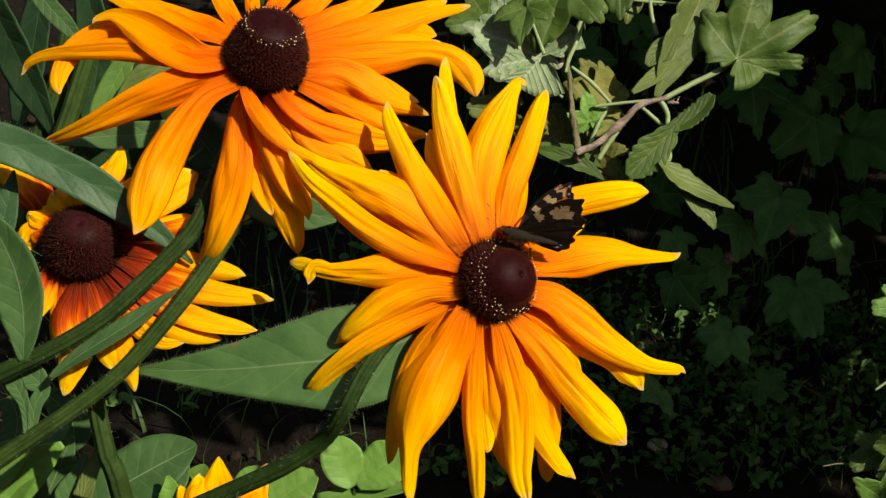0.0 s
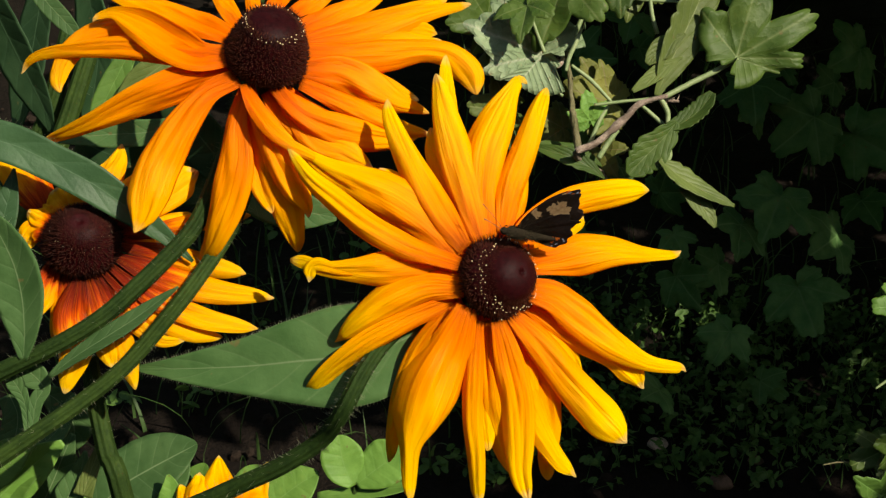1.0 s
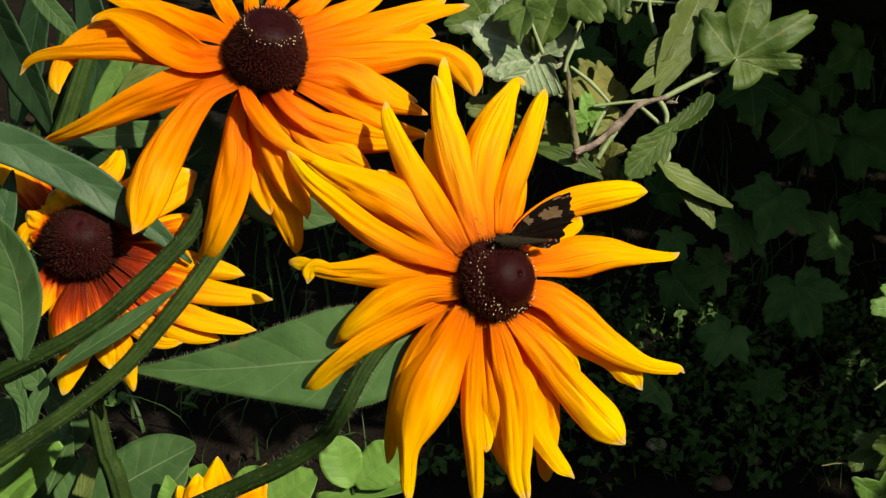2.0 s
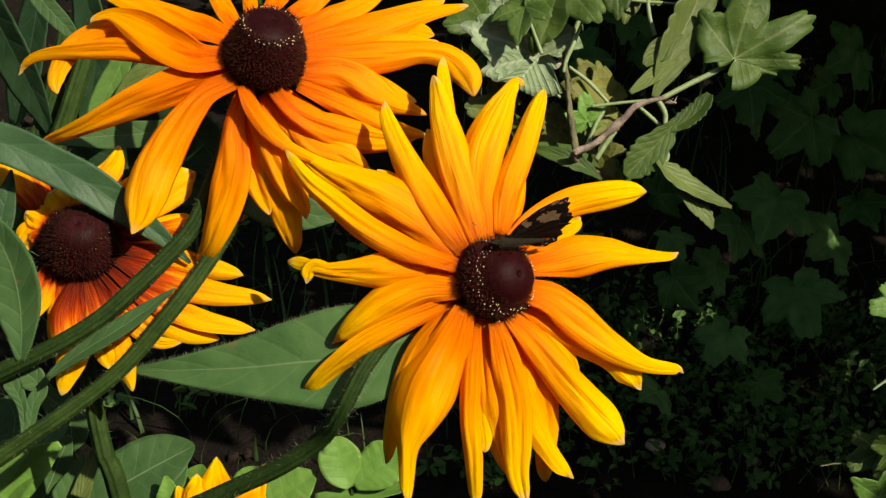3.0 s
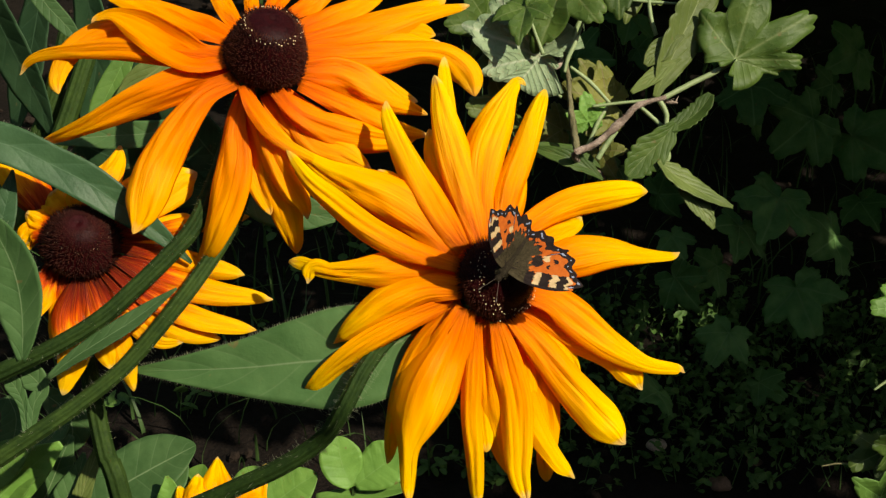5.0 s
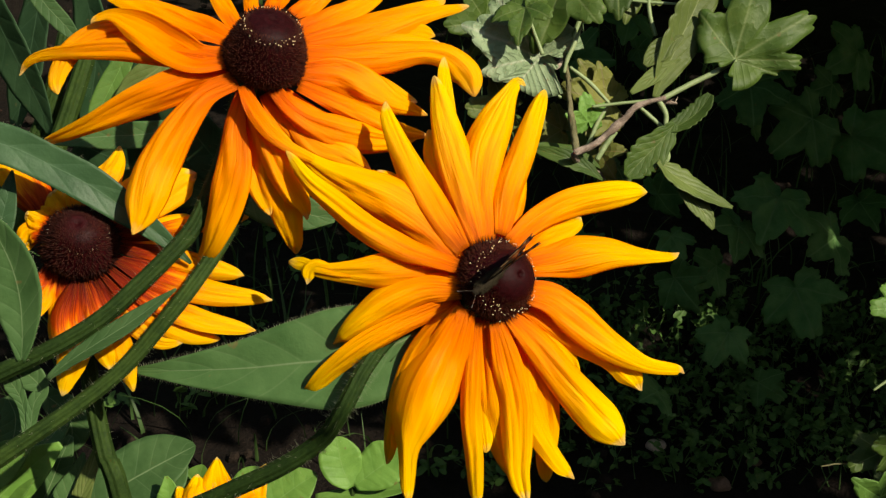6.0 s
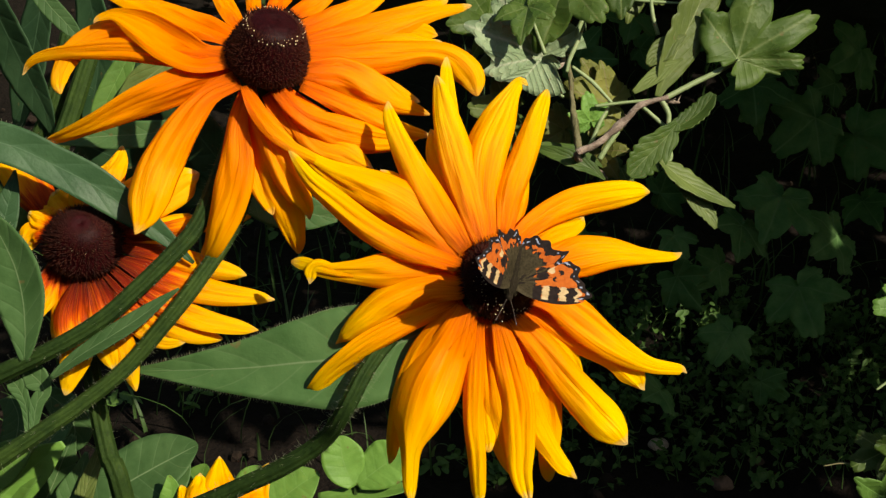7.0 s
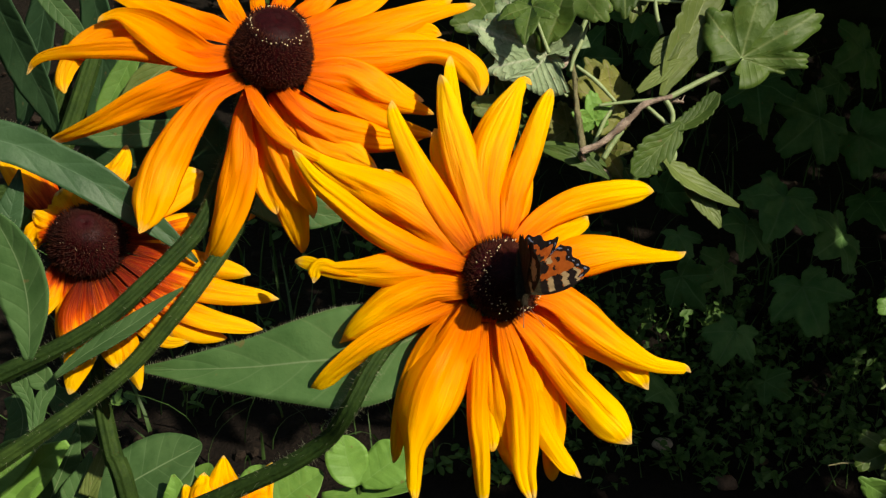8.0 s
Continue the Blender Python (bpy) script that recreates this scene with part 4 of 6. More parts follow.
stalk(main_plant, (18.72, -16.49, 480, 2.63), (-5.39, -23.37, 484, 2.47), (-20.86, -34.84, 478, 2.77), (-30.39, -46.79, 471, 3.04), (-38.4, -61.97, 470, 3.21), (-48.18, -75.88, 485, 3.31), (-64.87, -87.71, 492, 3.36), (-84.49, -97.73, 500, 3.41), (-104.71, -107.78, 508, 3.63), (-133.74, -120.46, 520, 3.72), (-163.38, -131.39, 530, 3.79), lean=(-0.05, 0.05), mat=STEM_DARK, bristles=900, length=4.2)
stalk(upper_plant, (-74.34, 67.82, 502, 2.47), (-77.59, 47.4, 508, 2.5), (-82.07, 26.18, 508, 2.69), (-88.33, 7.22, 502, 2.87), (-100.68, -13.53, 494, 3.03), (-112.84, -29.47, 492, 3.02), (-128.82, -47.74, 492, 3.02), (-147.1, -62.58, 492, 3.02), (-165.37, -75.15, 492, 3.22), (-189.36, -91.23, 495, 3.45), (-214.48, -107.71, 500, 3.48), lean=(-0.03, 0.06), bristles=650)
bud_plant = thing("coneflower", at(-195.91, -57.8, 500), "dark bristly coneflower stem bending behind the petals", "stem")
stalk(bud_plant, (-80.18, 127.92, 550, 2.27), (-86.24, 90.5, 540, 2.46), (-91.49, 48.52, 520, 2.58), (-95.7, 25.97, 504, 2.9), (-101.09, 9.44, 496, 3.27), (-110.1, -2.5, 490, 3.23), (-122.74, -15.57, 486, 3.2), (-135.72, -27.41, 484, 3.19), (-153.69, -38.42, 484, 3.19), (-176.89, -49.41, 486, 3.43), (-191.21, -56.41, 488, 3.44), (-215.62, -67.84, 492, 3.47), lean=(-0.04, 0.05), mat=STEM_DARK, bristles=650)
stalk(far_plant, (-153.08, 0.24, 516, 2.87), (-156, -29.28, 530, 3.2), (-154.99, -54.39, 535, 3.48), (-152.01, -71.78, 535, 3.73), (-147.53, -91.65, 535, 3.97), (-141.37, -112.15, 538, 4.25), lean=(0.02, 0.02), bristles=60)
stalk(low_plant, (-163.44, -205.45, 905, 4.2), (-163.02, -218.06, 905, 4.2), bristles=0)


# ---- coneflower leaves ----
def leaf(holder, *points, mat=None, tilt=(0.0, 0.0), fold=0.12, bend=0.0, edge_hairs=0, name="leaf", seed=1, teeth=0, tip=0.0):
    rng = random.Random(seed)

    def shape(s, t):
        return fold * abs(s) + 0.014 * math.cos(abs(s) * 3 - t * 44) * abs(s) + bend * s

    bm = blade(points, lambda u, v: Vector((tilt[0], tilt[1], 1)).normalized(), shape, 34 if not teeth else 60, 13, 0.4, 0.0, 0.0, 0.03, rng, tip, teeth)
    ob = part(name, bm, mat or LEAF, holder)
    if edge_hairs:
        line = glide(points, 120)
        bm = bmesh.new()
        for _ in range(edge_hairs):
            i = rng.randrange(2, 117)
            u, v, w, h = line[i]
            tan = Vector((line[i + 1][0] - u, line[i + 1][1] - v, -(line[i + 1][2] - w))).normalized()
            nrm = Vector((tilt[0], tilt[1], 1))
            nrm = (nrm - tan * nrm.dot(tan)).normalized()
            out = tan.cross(nrm) * rng.choice((-1, 1))
            a = Vector((u, v, -w)) + nrm * fold * h + out * h * 0.98
            b = a + (out + tan * rng.uniform(-0.2, 0.6) + Vector((0, 0, rng.uniform(-0.3, 0.3)))) * rng.uniform(0.9, 2.2)
            spike(bm, HOME @ (a * 0.001), HOME @ (b * 0.001), 0.000045)
        part("edge_hairs", bm, HAIR, ob, "fine pale hairs along the leaf edge", "stuff")
    return ob


leaf(main_plant, (-2.00, -28.69, 479, 4.45), (-10.90, -33.61, 479.5, 12.02), (-25.43, -39.93, 480.5, 18.74), (-41.18, -43.19, 482, 20.14), (-59.44, -45.25, 485, 16.66), (-78.26, -47.54, 490, 11.83), (-99.93, -49.04, 496, 7.14), (-116.06, -49.78, 501, 3.49), (-129.67, -50.03, 506, 0.70), tilt=(0.0, 0.1), edge_hairs=900, seed=2)
leaf(upper_plant, (-188.47, 44.88, 481, 8.49), (-171.32, 41.03, 483, 8.07), (-156.26, 34.00, 485, 7.65), (-141.08, 26.00, 487, 7.69), (-127.42, 16.18, 491, 6.15), (-114.9, 5.99, 496, 3.68), (-103.06, -5.57, 500, 0.7), mat=LEAF_SHADED, tilt=(-0.2, 0.25), fold=0.2, edge_hairs=160, seed=3)
leaf(upper_plant, (-166.48, -44.53, 482, 1.79), (-166.04, -33.34, 482, 6.71), (-166.93, -19.92, 482, 11.19), (-169.84, -7.61, 482, 11.64), (-174.32, 2.46, 482, 8.95), (-178.79, 10.29, 482, 4.92), (-182.15, 14.77, 482, 1.12), mat=LEAF, tilt=(-0.25, -0.1), fold=0.2, edge_hairs=120, seed=4)
leaf(upper_plant, (-156.42, -51.24, 482, 1.12), (-146.35, -43.41, 482, 3.13), (-135.16, -36.25, 482, 4.25), (-122.85, -28.42, 482, 4.03), (-112.78, -21.03, 482, 2.24), (-105.17, -15.44, 482, 0.45), mat=LEAF, tilt=(-0.2, 0.5), fold=0.2, edge_hairs=80, seed=5)
leaf(upper_plant, (-181.32, 3.68, 495, 5.97), (-178.33, 15.17, 495, 5.52), (-176.03, 24.36, 495, 3.22), (-174.65, 32.4, 495, 0.46), mat=LEAF_SHADED, seed=6)
leaf(upper_plant, (-166.51, -74.69, 492, 1.6), (-164.91, -62.58, 492, 2.97), (-161.94, -56.87, 492, 3.2), (-165.37, -51.85, 492, 5.48), (-169.94, -48.88, 492, 2.28), mat=LEAF, seed=7)
leaf(upper_plant, (-168.11, -74.69, 492, 1.37), (-169.48, -62.58, 492, 2.28), (-173.36, -54.59, 492, 3.65), (-177.93, -51.16, 492, 1.37), mat=LEAF, seed=17)
side_leaves = thing("coneflower_leaves", at(-203.23, 12.18, 640), "long grey-green coneflower leaves and stalks in half shade", "leaves")
for_side = dict(mat=LEAF_SHADED, fold=0.15, tilt=(-0.7, -0.1))
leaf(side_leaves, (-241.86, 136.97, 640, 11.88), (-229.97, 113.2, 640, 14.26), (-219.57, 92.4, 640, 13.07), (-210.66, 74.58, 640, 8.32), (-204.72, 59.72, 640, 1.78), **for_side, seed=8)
leaf(side_leaves, (-209.83, 135.57, 620, 4.61), (-201.2, 124.06, 620, 5.18), (-192.56, 114.85, 620, 4.61), (-185.37, 106.79, 620, 2.3), mat=LEAF, seed=9)
leaf(side_leaves, (-126.46, 97.77, 600, 2.79), (-139, 89.97, 600, 6.69), (-150.14, 81.06, 600, 7.24), (-158.5, 72.7, 600, 3.9), (-164.07, 65.74, 600, 1.11), mat=LEAF_SILVER, seed=10)
leaf(side_leaves, (-156.89, 99.4, 610, 3.96), (-163.97, 85.24, 610, 6.23), (-171.05, 71.08, 610, 5.66), (-176.71, 58.34, 610, 1.7), mat=LEAF_LIGHT, seed=11)
leaf(side_leaves, (-126.46, 62.95, 600, 2.23), (-143.18, 57.38, 600, 6.13), (-162.67, 55.99, 600, 6.69), (-182.17, 54.6, 600, 3.9), (-193.31, 53.2, 600, 1.39), mat=LEAF, seed=12)
leaf(side_leaves, (-101.39, 30.92, 600, 2.79), (-109.75, 42.06, 600, 13.37), (-120.89, 55.99, 600, 15.6), (-132.03, 68.52, 600, 11.14), (-140.39, 76.88, 600, 2.79), mat=LEAF_SHADED, tilt=(-0.7, -0.2), seed=13)
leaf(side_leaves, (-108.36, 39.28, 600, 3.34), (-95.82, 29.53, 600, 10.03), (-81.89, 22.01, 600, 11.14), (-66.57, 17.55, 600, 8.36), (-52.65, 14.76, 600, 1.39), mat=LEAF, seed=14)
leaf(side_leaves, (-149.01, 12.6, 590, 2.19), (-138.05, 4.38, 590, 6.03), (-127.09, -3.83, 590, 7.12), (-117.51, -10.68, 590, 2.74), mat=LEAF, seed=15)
leaf(side_leaves, (-192.83, 56.75, 640, 8.91), (-158.66, 41.89, 640, 17.83), (-134.89, 32.98, 640, 11.88), (-108.15, 27.04, 640, 2.97), mat=LEAF_SHADED, tilt=(-0.7, -0.2), seed=16)
# extra dark leaves that fill the shaded gap behind, over the soil
leaf(side_leaves, (-206.04, 153.06, 700, 9.75), (-201.16, 130.32, 700, 14.3), (-198.89, 107.57, 700, 14.95), (-202.14, 84.82, 700, 9.75), (-206.04, 65.32, 700, 1.95), mat=LEAF_SHADED, tilt=(-0.7, -0.2), seed=34)
leaf(side_leaves, (-230.41, 149.81, 700, 11.05), (-235.28, 120.57, 700, 14.3), (-240.16, 94.57, 700, 14.3), (-245.03, 68.57, 700, 3.9), mat=LEAF_SHADED, tilt=(-0.7, -0.2), seed=35)
leaf(side_leaves, (-175.15, 157.44, 720, 11.36), (-183.51, 130.7, 720, 15.38), (-190.19, 107.3, 720, 13.37), (-195.21, 83.9, 720, 3.34), mat=LEAF_SHADED, tilt=(-0.7, -0.2), seed=36)
stalk(side_leaves, (-181.04, 108.51, 630, 4.09), (-188.36, 85.11, 630, 4.39), (-197.13, 58.79, 630, 4.68), (-208.83, 32.47, 630, 4.68), (-223.45, 6.14, 630, 4.68), (-246.85, -23.11, 630, 4.68), mat=STEM, bristles=40, lean=(-0.1, 0.0))
stalk(side_leaves, (-200.37, 114.97, 650, 4.22), (-206.41, 87.81, 650, 4.53), (-213.95, 63.67, 650, 4.83), (-230.55, 33.5, 650, 4.83), (-254.69, 3.32, 650, 4.83), mat=STEM_DARK, bristles=0, lean=(-0.1, 0.0))
low_leaves = thing("border_leaves", at(-279.62, -215.67, 950), "broad soft green leaves low in the border", "leaves")
leaf(low_leaves, (-273.65, -206.8, 960, 17.83), (-253.59, -187.63, 960, 26.74), (-231.31, -174.26, 960, 28.52), (-211.25, -163.57, 960, 22.28), (-194.32, -154.65, 960, 13.37), mat=LEAF, tilt=(0, 0.8), seed=21, tip=0.3)
leaf(low_leaves, (-240.47, -220.21, 970, 18.01), (-226.96, -193.19, 970, 22.52), (-213.45, -179.68, 970, 13.51), (-204.45, -161.67, 970, 2.25), mat=LEAF, tilt=(0.2, 0.8), seed=22)
leaf(low_leaves, (-177.99, -122.28, 600, 5.01), (-174.37, -111.14, 600, 3.9), (-169.92, -100, 600, 2.51), (-166.3, -91.09, 600, 0.56), mat=LEAF_SILVER, seed=23)
leaf(low_leaves, (-213.29, -202.49, 930, 6.91), (-208.97, -189.54, 930, 8.64), (-208.97, -180.91, 930, 6.04), (-210.7, -173.13, 930, 1.3), mat=LEAF_LIGHT, seed=24)
leaf(low_leaves, (-223.96, -127.86, 600, 11.14), (-210.03, -113.93, 600, 11.14), (-198.89, -104.18, 600, 8.36), (-187.74, -95.82, 600, 1.67), mat=LEAF_LIGHT, seed=25)
leaf(low_leaves, (-222.96, -114.77, 590, 8.22), (-212.01, -102.44, 590, 9.31), (-203.79, -95.59, 590, 5.48), (-198.31, -90.12, 590, 1.1), mat=LEAF_LIGHT, seed=26)
leaf(low_leaves, (-205.03, -135.65, 610, 8.5), (-196.54, -118.66, 610, 9.63), (-190.87, -104.5, 610, 6.8), (-185.78, -93.17, 610, 1.42), mat=LEAF, seed=27)
leaf(low_leaves, (-182.49, -137.87, 620, 8.64), (-194, -126.36, 620, 9.79), (-208.39, -120.6, 620, 7.48), (-219.91, -117.73, 620, 1.44), mat=LEAF_LIGHT, tilt=(0, 0.7), seed=28)
leaf(low_leaves, (-228.49, -76.95, 640, 5.94), (-224.03, -88.84, 640, 7.73), (-227, -103.7, 640, 7.73), (-235.91, -115.58, 640, 3.57), mat=LEAF, seed=29)
leaf(low_leaves, (-218.77, -76.3, 660, 3.06), (-206.52, -85.49, 660, 9.19), (-200.39, -97.74, 660, 10.42), (-203.45, -110, 660, 3.06), mat=LEAF, seed=30)
leaf(low_leaves, (-193.52, -137.35, 605, 5.62), (-186.5, -123.3, 605, 7.3), (-180.88, -112.07, 605, 5.06), (-178.07, -100.83, 605, 0.84), mat=LEAF, tilt=(0.2, 0.4), seed=31)
leaf(low_leaves, (-221.17, -136.21, 600, 7.24), (-214.21, -122.28, 600, 8.36), (-205.85, -113.93, 600, 5.57), (-197.49, -109.75, 600, 0.84), mat=LEAF_LIGHT, tilt=(0.1, 0.6), seed=32)
leaf(low_leaves, (-215.12, -106.67, 640, 5.94), (-204.72, -97.75, 640, 6.54), (-198.77, -87.35, 640, 4.75), (-194.32, -76.95, 640, 0.89), mat=LEAF, tilt=(0.1, 0.6), seed=33)
stalk(low_leaves, (-281.09, -199.07, 955, 4.43), (-281.09, -221.24, 955, 4.43), bristles=0, name="stalk")


# ---- lobed leaves ----
RAYS = ((0.0, 1.0, 0.62), (1.0, 0.86, 0.60), (-1.0, 0.86, 0.60), (2.0, 0.56, 0.66), (-2.0, 0.56, 0.66))


def reach(th, middle, long, wide):
    """How far a ray from the origin runs inside an oval that lies ahead of it."""
    a = (math.cos(th) / long) ** 2 + (math.sin(th) / wide) ** 2
    b = -2 * middle * math.cos(th) / long ** 2
    inside = b * b - 4 * a * ((middle / long) ** 2 - 1)
    return (-b + math.sqrt(inside)) / (2 * a) if inside > 0 else 0.0


def outline(th, rays, depth, shift):
    """Radius of a lobed leaf at an angle from its tip: its lobes, each ending in three to five blunt teeth."""
    r = 0.22 + 0.40 * (1 - depth) if abs(th) < 2.5 else 0.2
    for k, (c, long, wide) in enumerate(rays):
        c += 0.07 * math.sin(shift + 2 * k)
        d = th - c
        if abs(d) > 1.5:
            continue
        r = max(r, reach(d, 0.44 * long, 0.45 * long, 0.5 * wide * long))
        for j in (-2, -1, 0, 1, 2):
            grown = long * (1.0 - 0.085 * j * j + 0.05 * math.sin(shift * 5 + 3 * j + k))
            r = max(r, reach(d - j * wide * 0.27, 0.80 * grown, 0.19 * grown, 0.17 * wide * long))
    return r * min(1.0, 0.1 + (math.pi - abs(th)) / 0.35)


def lobed(holder, base, angle, size, pitch=0.0, roll=0.0, mat=None, lobes=5.0, depth=0.45, fold=0.15, droop=0.12, seed=0, name="leaf", stretch=1.0, rays=None):
    """A lobed leaf whose stalk joins at base; angle: the way of its tip; pitch and roll lean it from facing the eye."""
    rng = random.Random(seed * 7 + 1)
    shift = rng.uniform(0, 3)
    rays = rays or (RAYS if lobes > 4 else RAYS[:3])
    turn = Matrix.Rotation(radians(angle - 90), 3, "Z") @ Matrix.Rotation(radians(pitch), 3, "X") @ Matrix.Rotation(radians(roll), 3, "Y")
    bm = bmesh.new()
    n, m = 240, 8
    rows = []
    for k in range(n + 1):
        th = -math.pi + 2 * math.pi * k / n
        rr = outline(th, rays, depth, shift) * size
        row = []
        for j in range(m + 1):
            f = j / m
            x, y = rr * f * math.sin(th) * stretch, rr * f * math.cos(th)
            crease = min(abs(th - c) for c, _, _ in rays) * 0.12 * f * size
            z = fold * abs(x) - droop * (x * x + y * y) / size + crease + 0.09 * size * noise.noise(Vector((x * 0.07, y * 0.07, seed))) - 0.10 * size * max(0.0, f - 0.6) ** 2 * (2 + math.sin(3 * th + seed))
            p = turn @ Vector((x, y, z))
            near = min((th - c for c, _, _ in rays), key=abs) / 0.56 * f
            row.append((at(base[0] + p.x, base[1] + p.y, base[2] - p.z), way(*(turn @ Vector((0, 0, 1)))), (near, f)))
        rows.append(row)
    sheet(bm, rows, 0.00014)
    bmesh.ops.remove_doubles(bm, verts=bm.verts, dist=0.00005)
    return part(name, bm, mat or LEAF_GOOSE, holder)


def twig(holder, *points, mat=None, name="twig"):
    woody = mat in (TWIG, STEM_WOODY)
    bm = tube(bmesh.new(), points, 14 if woody else 8, 0.0, 90 if woody else None, 0.55 if woody else 0.12)
    if woody:
        # short thorns
        rng = random.Random(len(points) * 5 + int(points[0][0]))
        for u, v, w, h in glide(points, 9)[1:-1]:
            base = Vector((u, v, -w))
            out = Vector((rng.uniform(-1, 1), rng.uniform(-1, 1), rng.uniform(0, 0.8))).normalized()
            spike(bm, HOME @ (base * 0.001), HOME @ ((base + out * (h + rng.uniform(2.0, 4.5))) * 0.001), 0.0005, 5)
    return part(name, bm, mat or PETIOLE, holder)


bush = thing("gooseberry_bush", at(78.44, -18.08, 660), "gooseberry twigs with pale lobed leaves catching the sun", "bush")
twig(bush, (115.09, 78.18, 626, 1.04), (106.95, 76.14, 626, 1.25), (99.97, 73.53, 626, 1.58), (94.16, 67.71, 626, 1.80), (88.35, 62.48, 626, 2.09), (80.21, 55.51, 626, 1.66), (74.4, 52.02, 626, 1.87), (68.01, 49.12, 626, 1.66), (74.0, 44.5, 645, 1.6), (86.0, 38.5, 655, 2.0), (80.0, 29.0, 680, 2.1), (55.0, 4.0, 700, 2.34), (30.0, -54.62, 740, 2.68), mat=TWIG, name="branch")
twig(bush, (64.18, 103.7, 640, 0.89), (65.96, 92.4, 640, 1.19), (67.15, 77.55, 640, 1.34), (68.93, 62.69, 640, 1.9), (70.71, 51.4, 640, 1.9), mat=STEM_WOODY)
twig(bush, (154.5, 99.83, 640, 1.19), (142.92, 93, 640, 1.49), (129.55, 86.46, 640, 1.49), (116.17, 79.33, 640, 1.49))
twig(bush, (30.01, 98.94, 640, 0.89), (43.38, 90.92, 640, 1.19), (53.78, 84.98, 640, 1.19), (62.69, 79.93, 640, 0.89))
twig(bush, (43.72, 99.71, 645, 1.2), (51.2, 91.63, 645, 1.5), (60.19, 82.65, 645, 1.2))
twig(bush, (79.65, 75.76, 645, 0.9), (94.62, 77.56, 645, 0.9), (106.6, 78.75, 645, 0.9), (115.58, 80.55, 645, 0.9))
twig(bush, (104.29, 74.58, 640, 1.19), (111.72, 68.04, 640, 1.19), (118.25, 62.1, 640, 1.19))
twig(bush, (113.38, 77.65, 636, 1.48), (116.92, 71.16, 636, 1.48), (116.92, 64.66, 636, 1.18))
twig(bush, (92.23, 62.58, 645, 1.2), (87.14, 55.7, 645, 1.5), (82.05, 47.61, 645, 1.5))
twig(bush, (68.2, 97.47, 650, 0.91), (78.76, 89.32, 650, 1.21), (89.32, 78.16, 650, 0.91))
twig(bush, (73.09, 122.12, 640, 1.19), (69.53, 113.2, 640, 1.49), (65.66, 103.7, 640, 1.49))
twig(bush, (110.69, 140.18, 655, 1.22), (111.9, 126.5, 655, 1.22), (114.94, 115.25, 655, 1.22))
twig(bush, (87.81, 75.74, 650, 0.91), (83.29, 68.2, 650, 1.21), (78.76, 57.64, 650, 1.21), (75.74, 52.21, 650, 1.21))
twig(bush, (96.09, 134.71, 655, 0.61), (111.3, 133.19, 655, 0.91), (126.5, 132.28, 655, 0.61))
twig(bush, (118.25, 53.18, 640, 1.19), (118.85, 47.84, 640, 1.19), (114.69, 41.89, 640, 1.19))
twig(bush, (65.18, 102.9, 650, 0.91), (60.65, 97.47, 650, 1.51), (57.64, 102.9, 650, 0.91), mat=TWIG)
twig(bush, (115.52, 79.72, 648, 1.5), (120.64, 78.52, 648, 1.2), (125.15, 77.92, 648, 0.6), mat=TWIG)
lobed(bush, (153.91, 100.13, 640), 46, 49.0, 8, 0, LEAF_GOOSE, 5.0, 0.7, 0.10, 0.08, 1, rays=((0.28, 1.0, 0.36), (0.84, 0.74, 0.32), (1.16, 0.52, 0.28), (-0.52, 0.98, 0.48), (-1.43, 0.62, 0.8)))
leaf(bush, (112.07, 80.18, 642, 1.49), (118.62, 95.67, 642, 7.75), (125.48, 110.58, 642, 11.33), (132.33, 124.88, 642, 11.92), (138.89, 140.38, 642, 8.94), mat=LEAF_SILVER, tilt=(0.5, 0.3), fold=0.25, seed=55, teeth=13)
leaf(bush, (84.5, 36.5, 640, 0.6), (76.0, 42.5, 638, 4.2), (65.0, 47.5, 636, 5.2), (54.5, 51.0, 638, 3.8), (47.0, 53.5, 641, 0.8), mat=LEAF_GOOSE, tilt=(0.3, 0.2), fold=0.3, seed=71, teeth=9)
leaf(bush, (125.39, 100.13, 640, 0.59), (114.69, 93.59, 640, 4.16), (106.37, 87.65, 640, 3.27), (99.24, 82.3, 640, 1.19), mat=LEAF_SILVER, tilt=(0.3, 0.4), fold=0.2, seed=56)
leaf(bush, (127.17, 112.61, 640, 0.59), (116.47, 106.07, 640, 5.94), (110.23, 100.72, 640, 4.46), (106.67, 96.56, 640, 1.49), mat=LEAF_SILVER, tilt=(0.3, 0.4), fold=0.2, seed=57)
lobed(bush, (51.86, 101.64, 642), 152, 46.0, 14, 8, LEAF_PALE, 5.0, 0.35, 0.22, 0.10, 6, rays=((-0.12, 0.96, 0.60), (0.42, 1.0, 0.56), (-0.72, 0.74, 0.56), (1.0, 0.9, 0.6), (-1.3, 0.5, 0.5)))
lobed(bush, (36.51, 101.39, 650), 200, 24.1, 30, 20, LEAF_SILVER, 5.0, 0.5, 0.25, 0.10, 16)
lobed(bush, (63.6, 138.6, 634), 246, 38.0, 10, 20, LEAF_GOOSE, 5.0, 0.36, 0.2, 0.14, 7)
lobed(bush, (43.01, 124.68, 626), 252, 22.1, 35, 25, LEAF_GOOSE, 5.0, 0.40, 0.25, 0.25, 27)
twig(bush, (43.42, 125.87, 632, 0.59), (47.24, 114.72, 632, 0.88), (52.23, 101.23, 632, 1.17))
twig(bush, (73, 117.44, 634, 0.59), (68.87, 106.84, 634, 1.18), (65.34, 99.19, 634, 1.18), (63.58, 92.13, 634, 0.88))
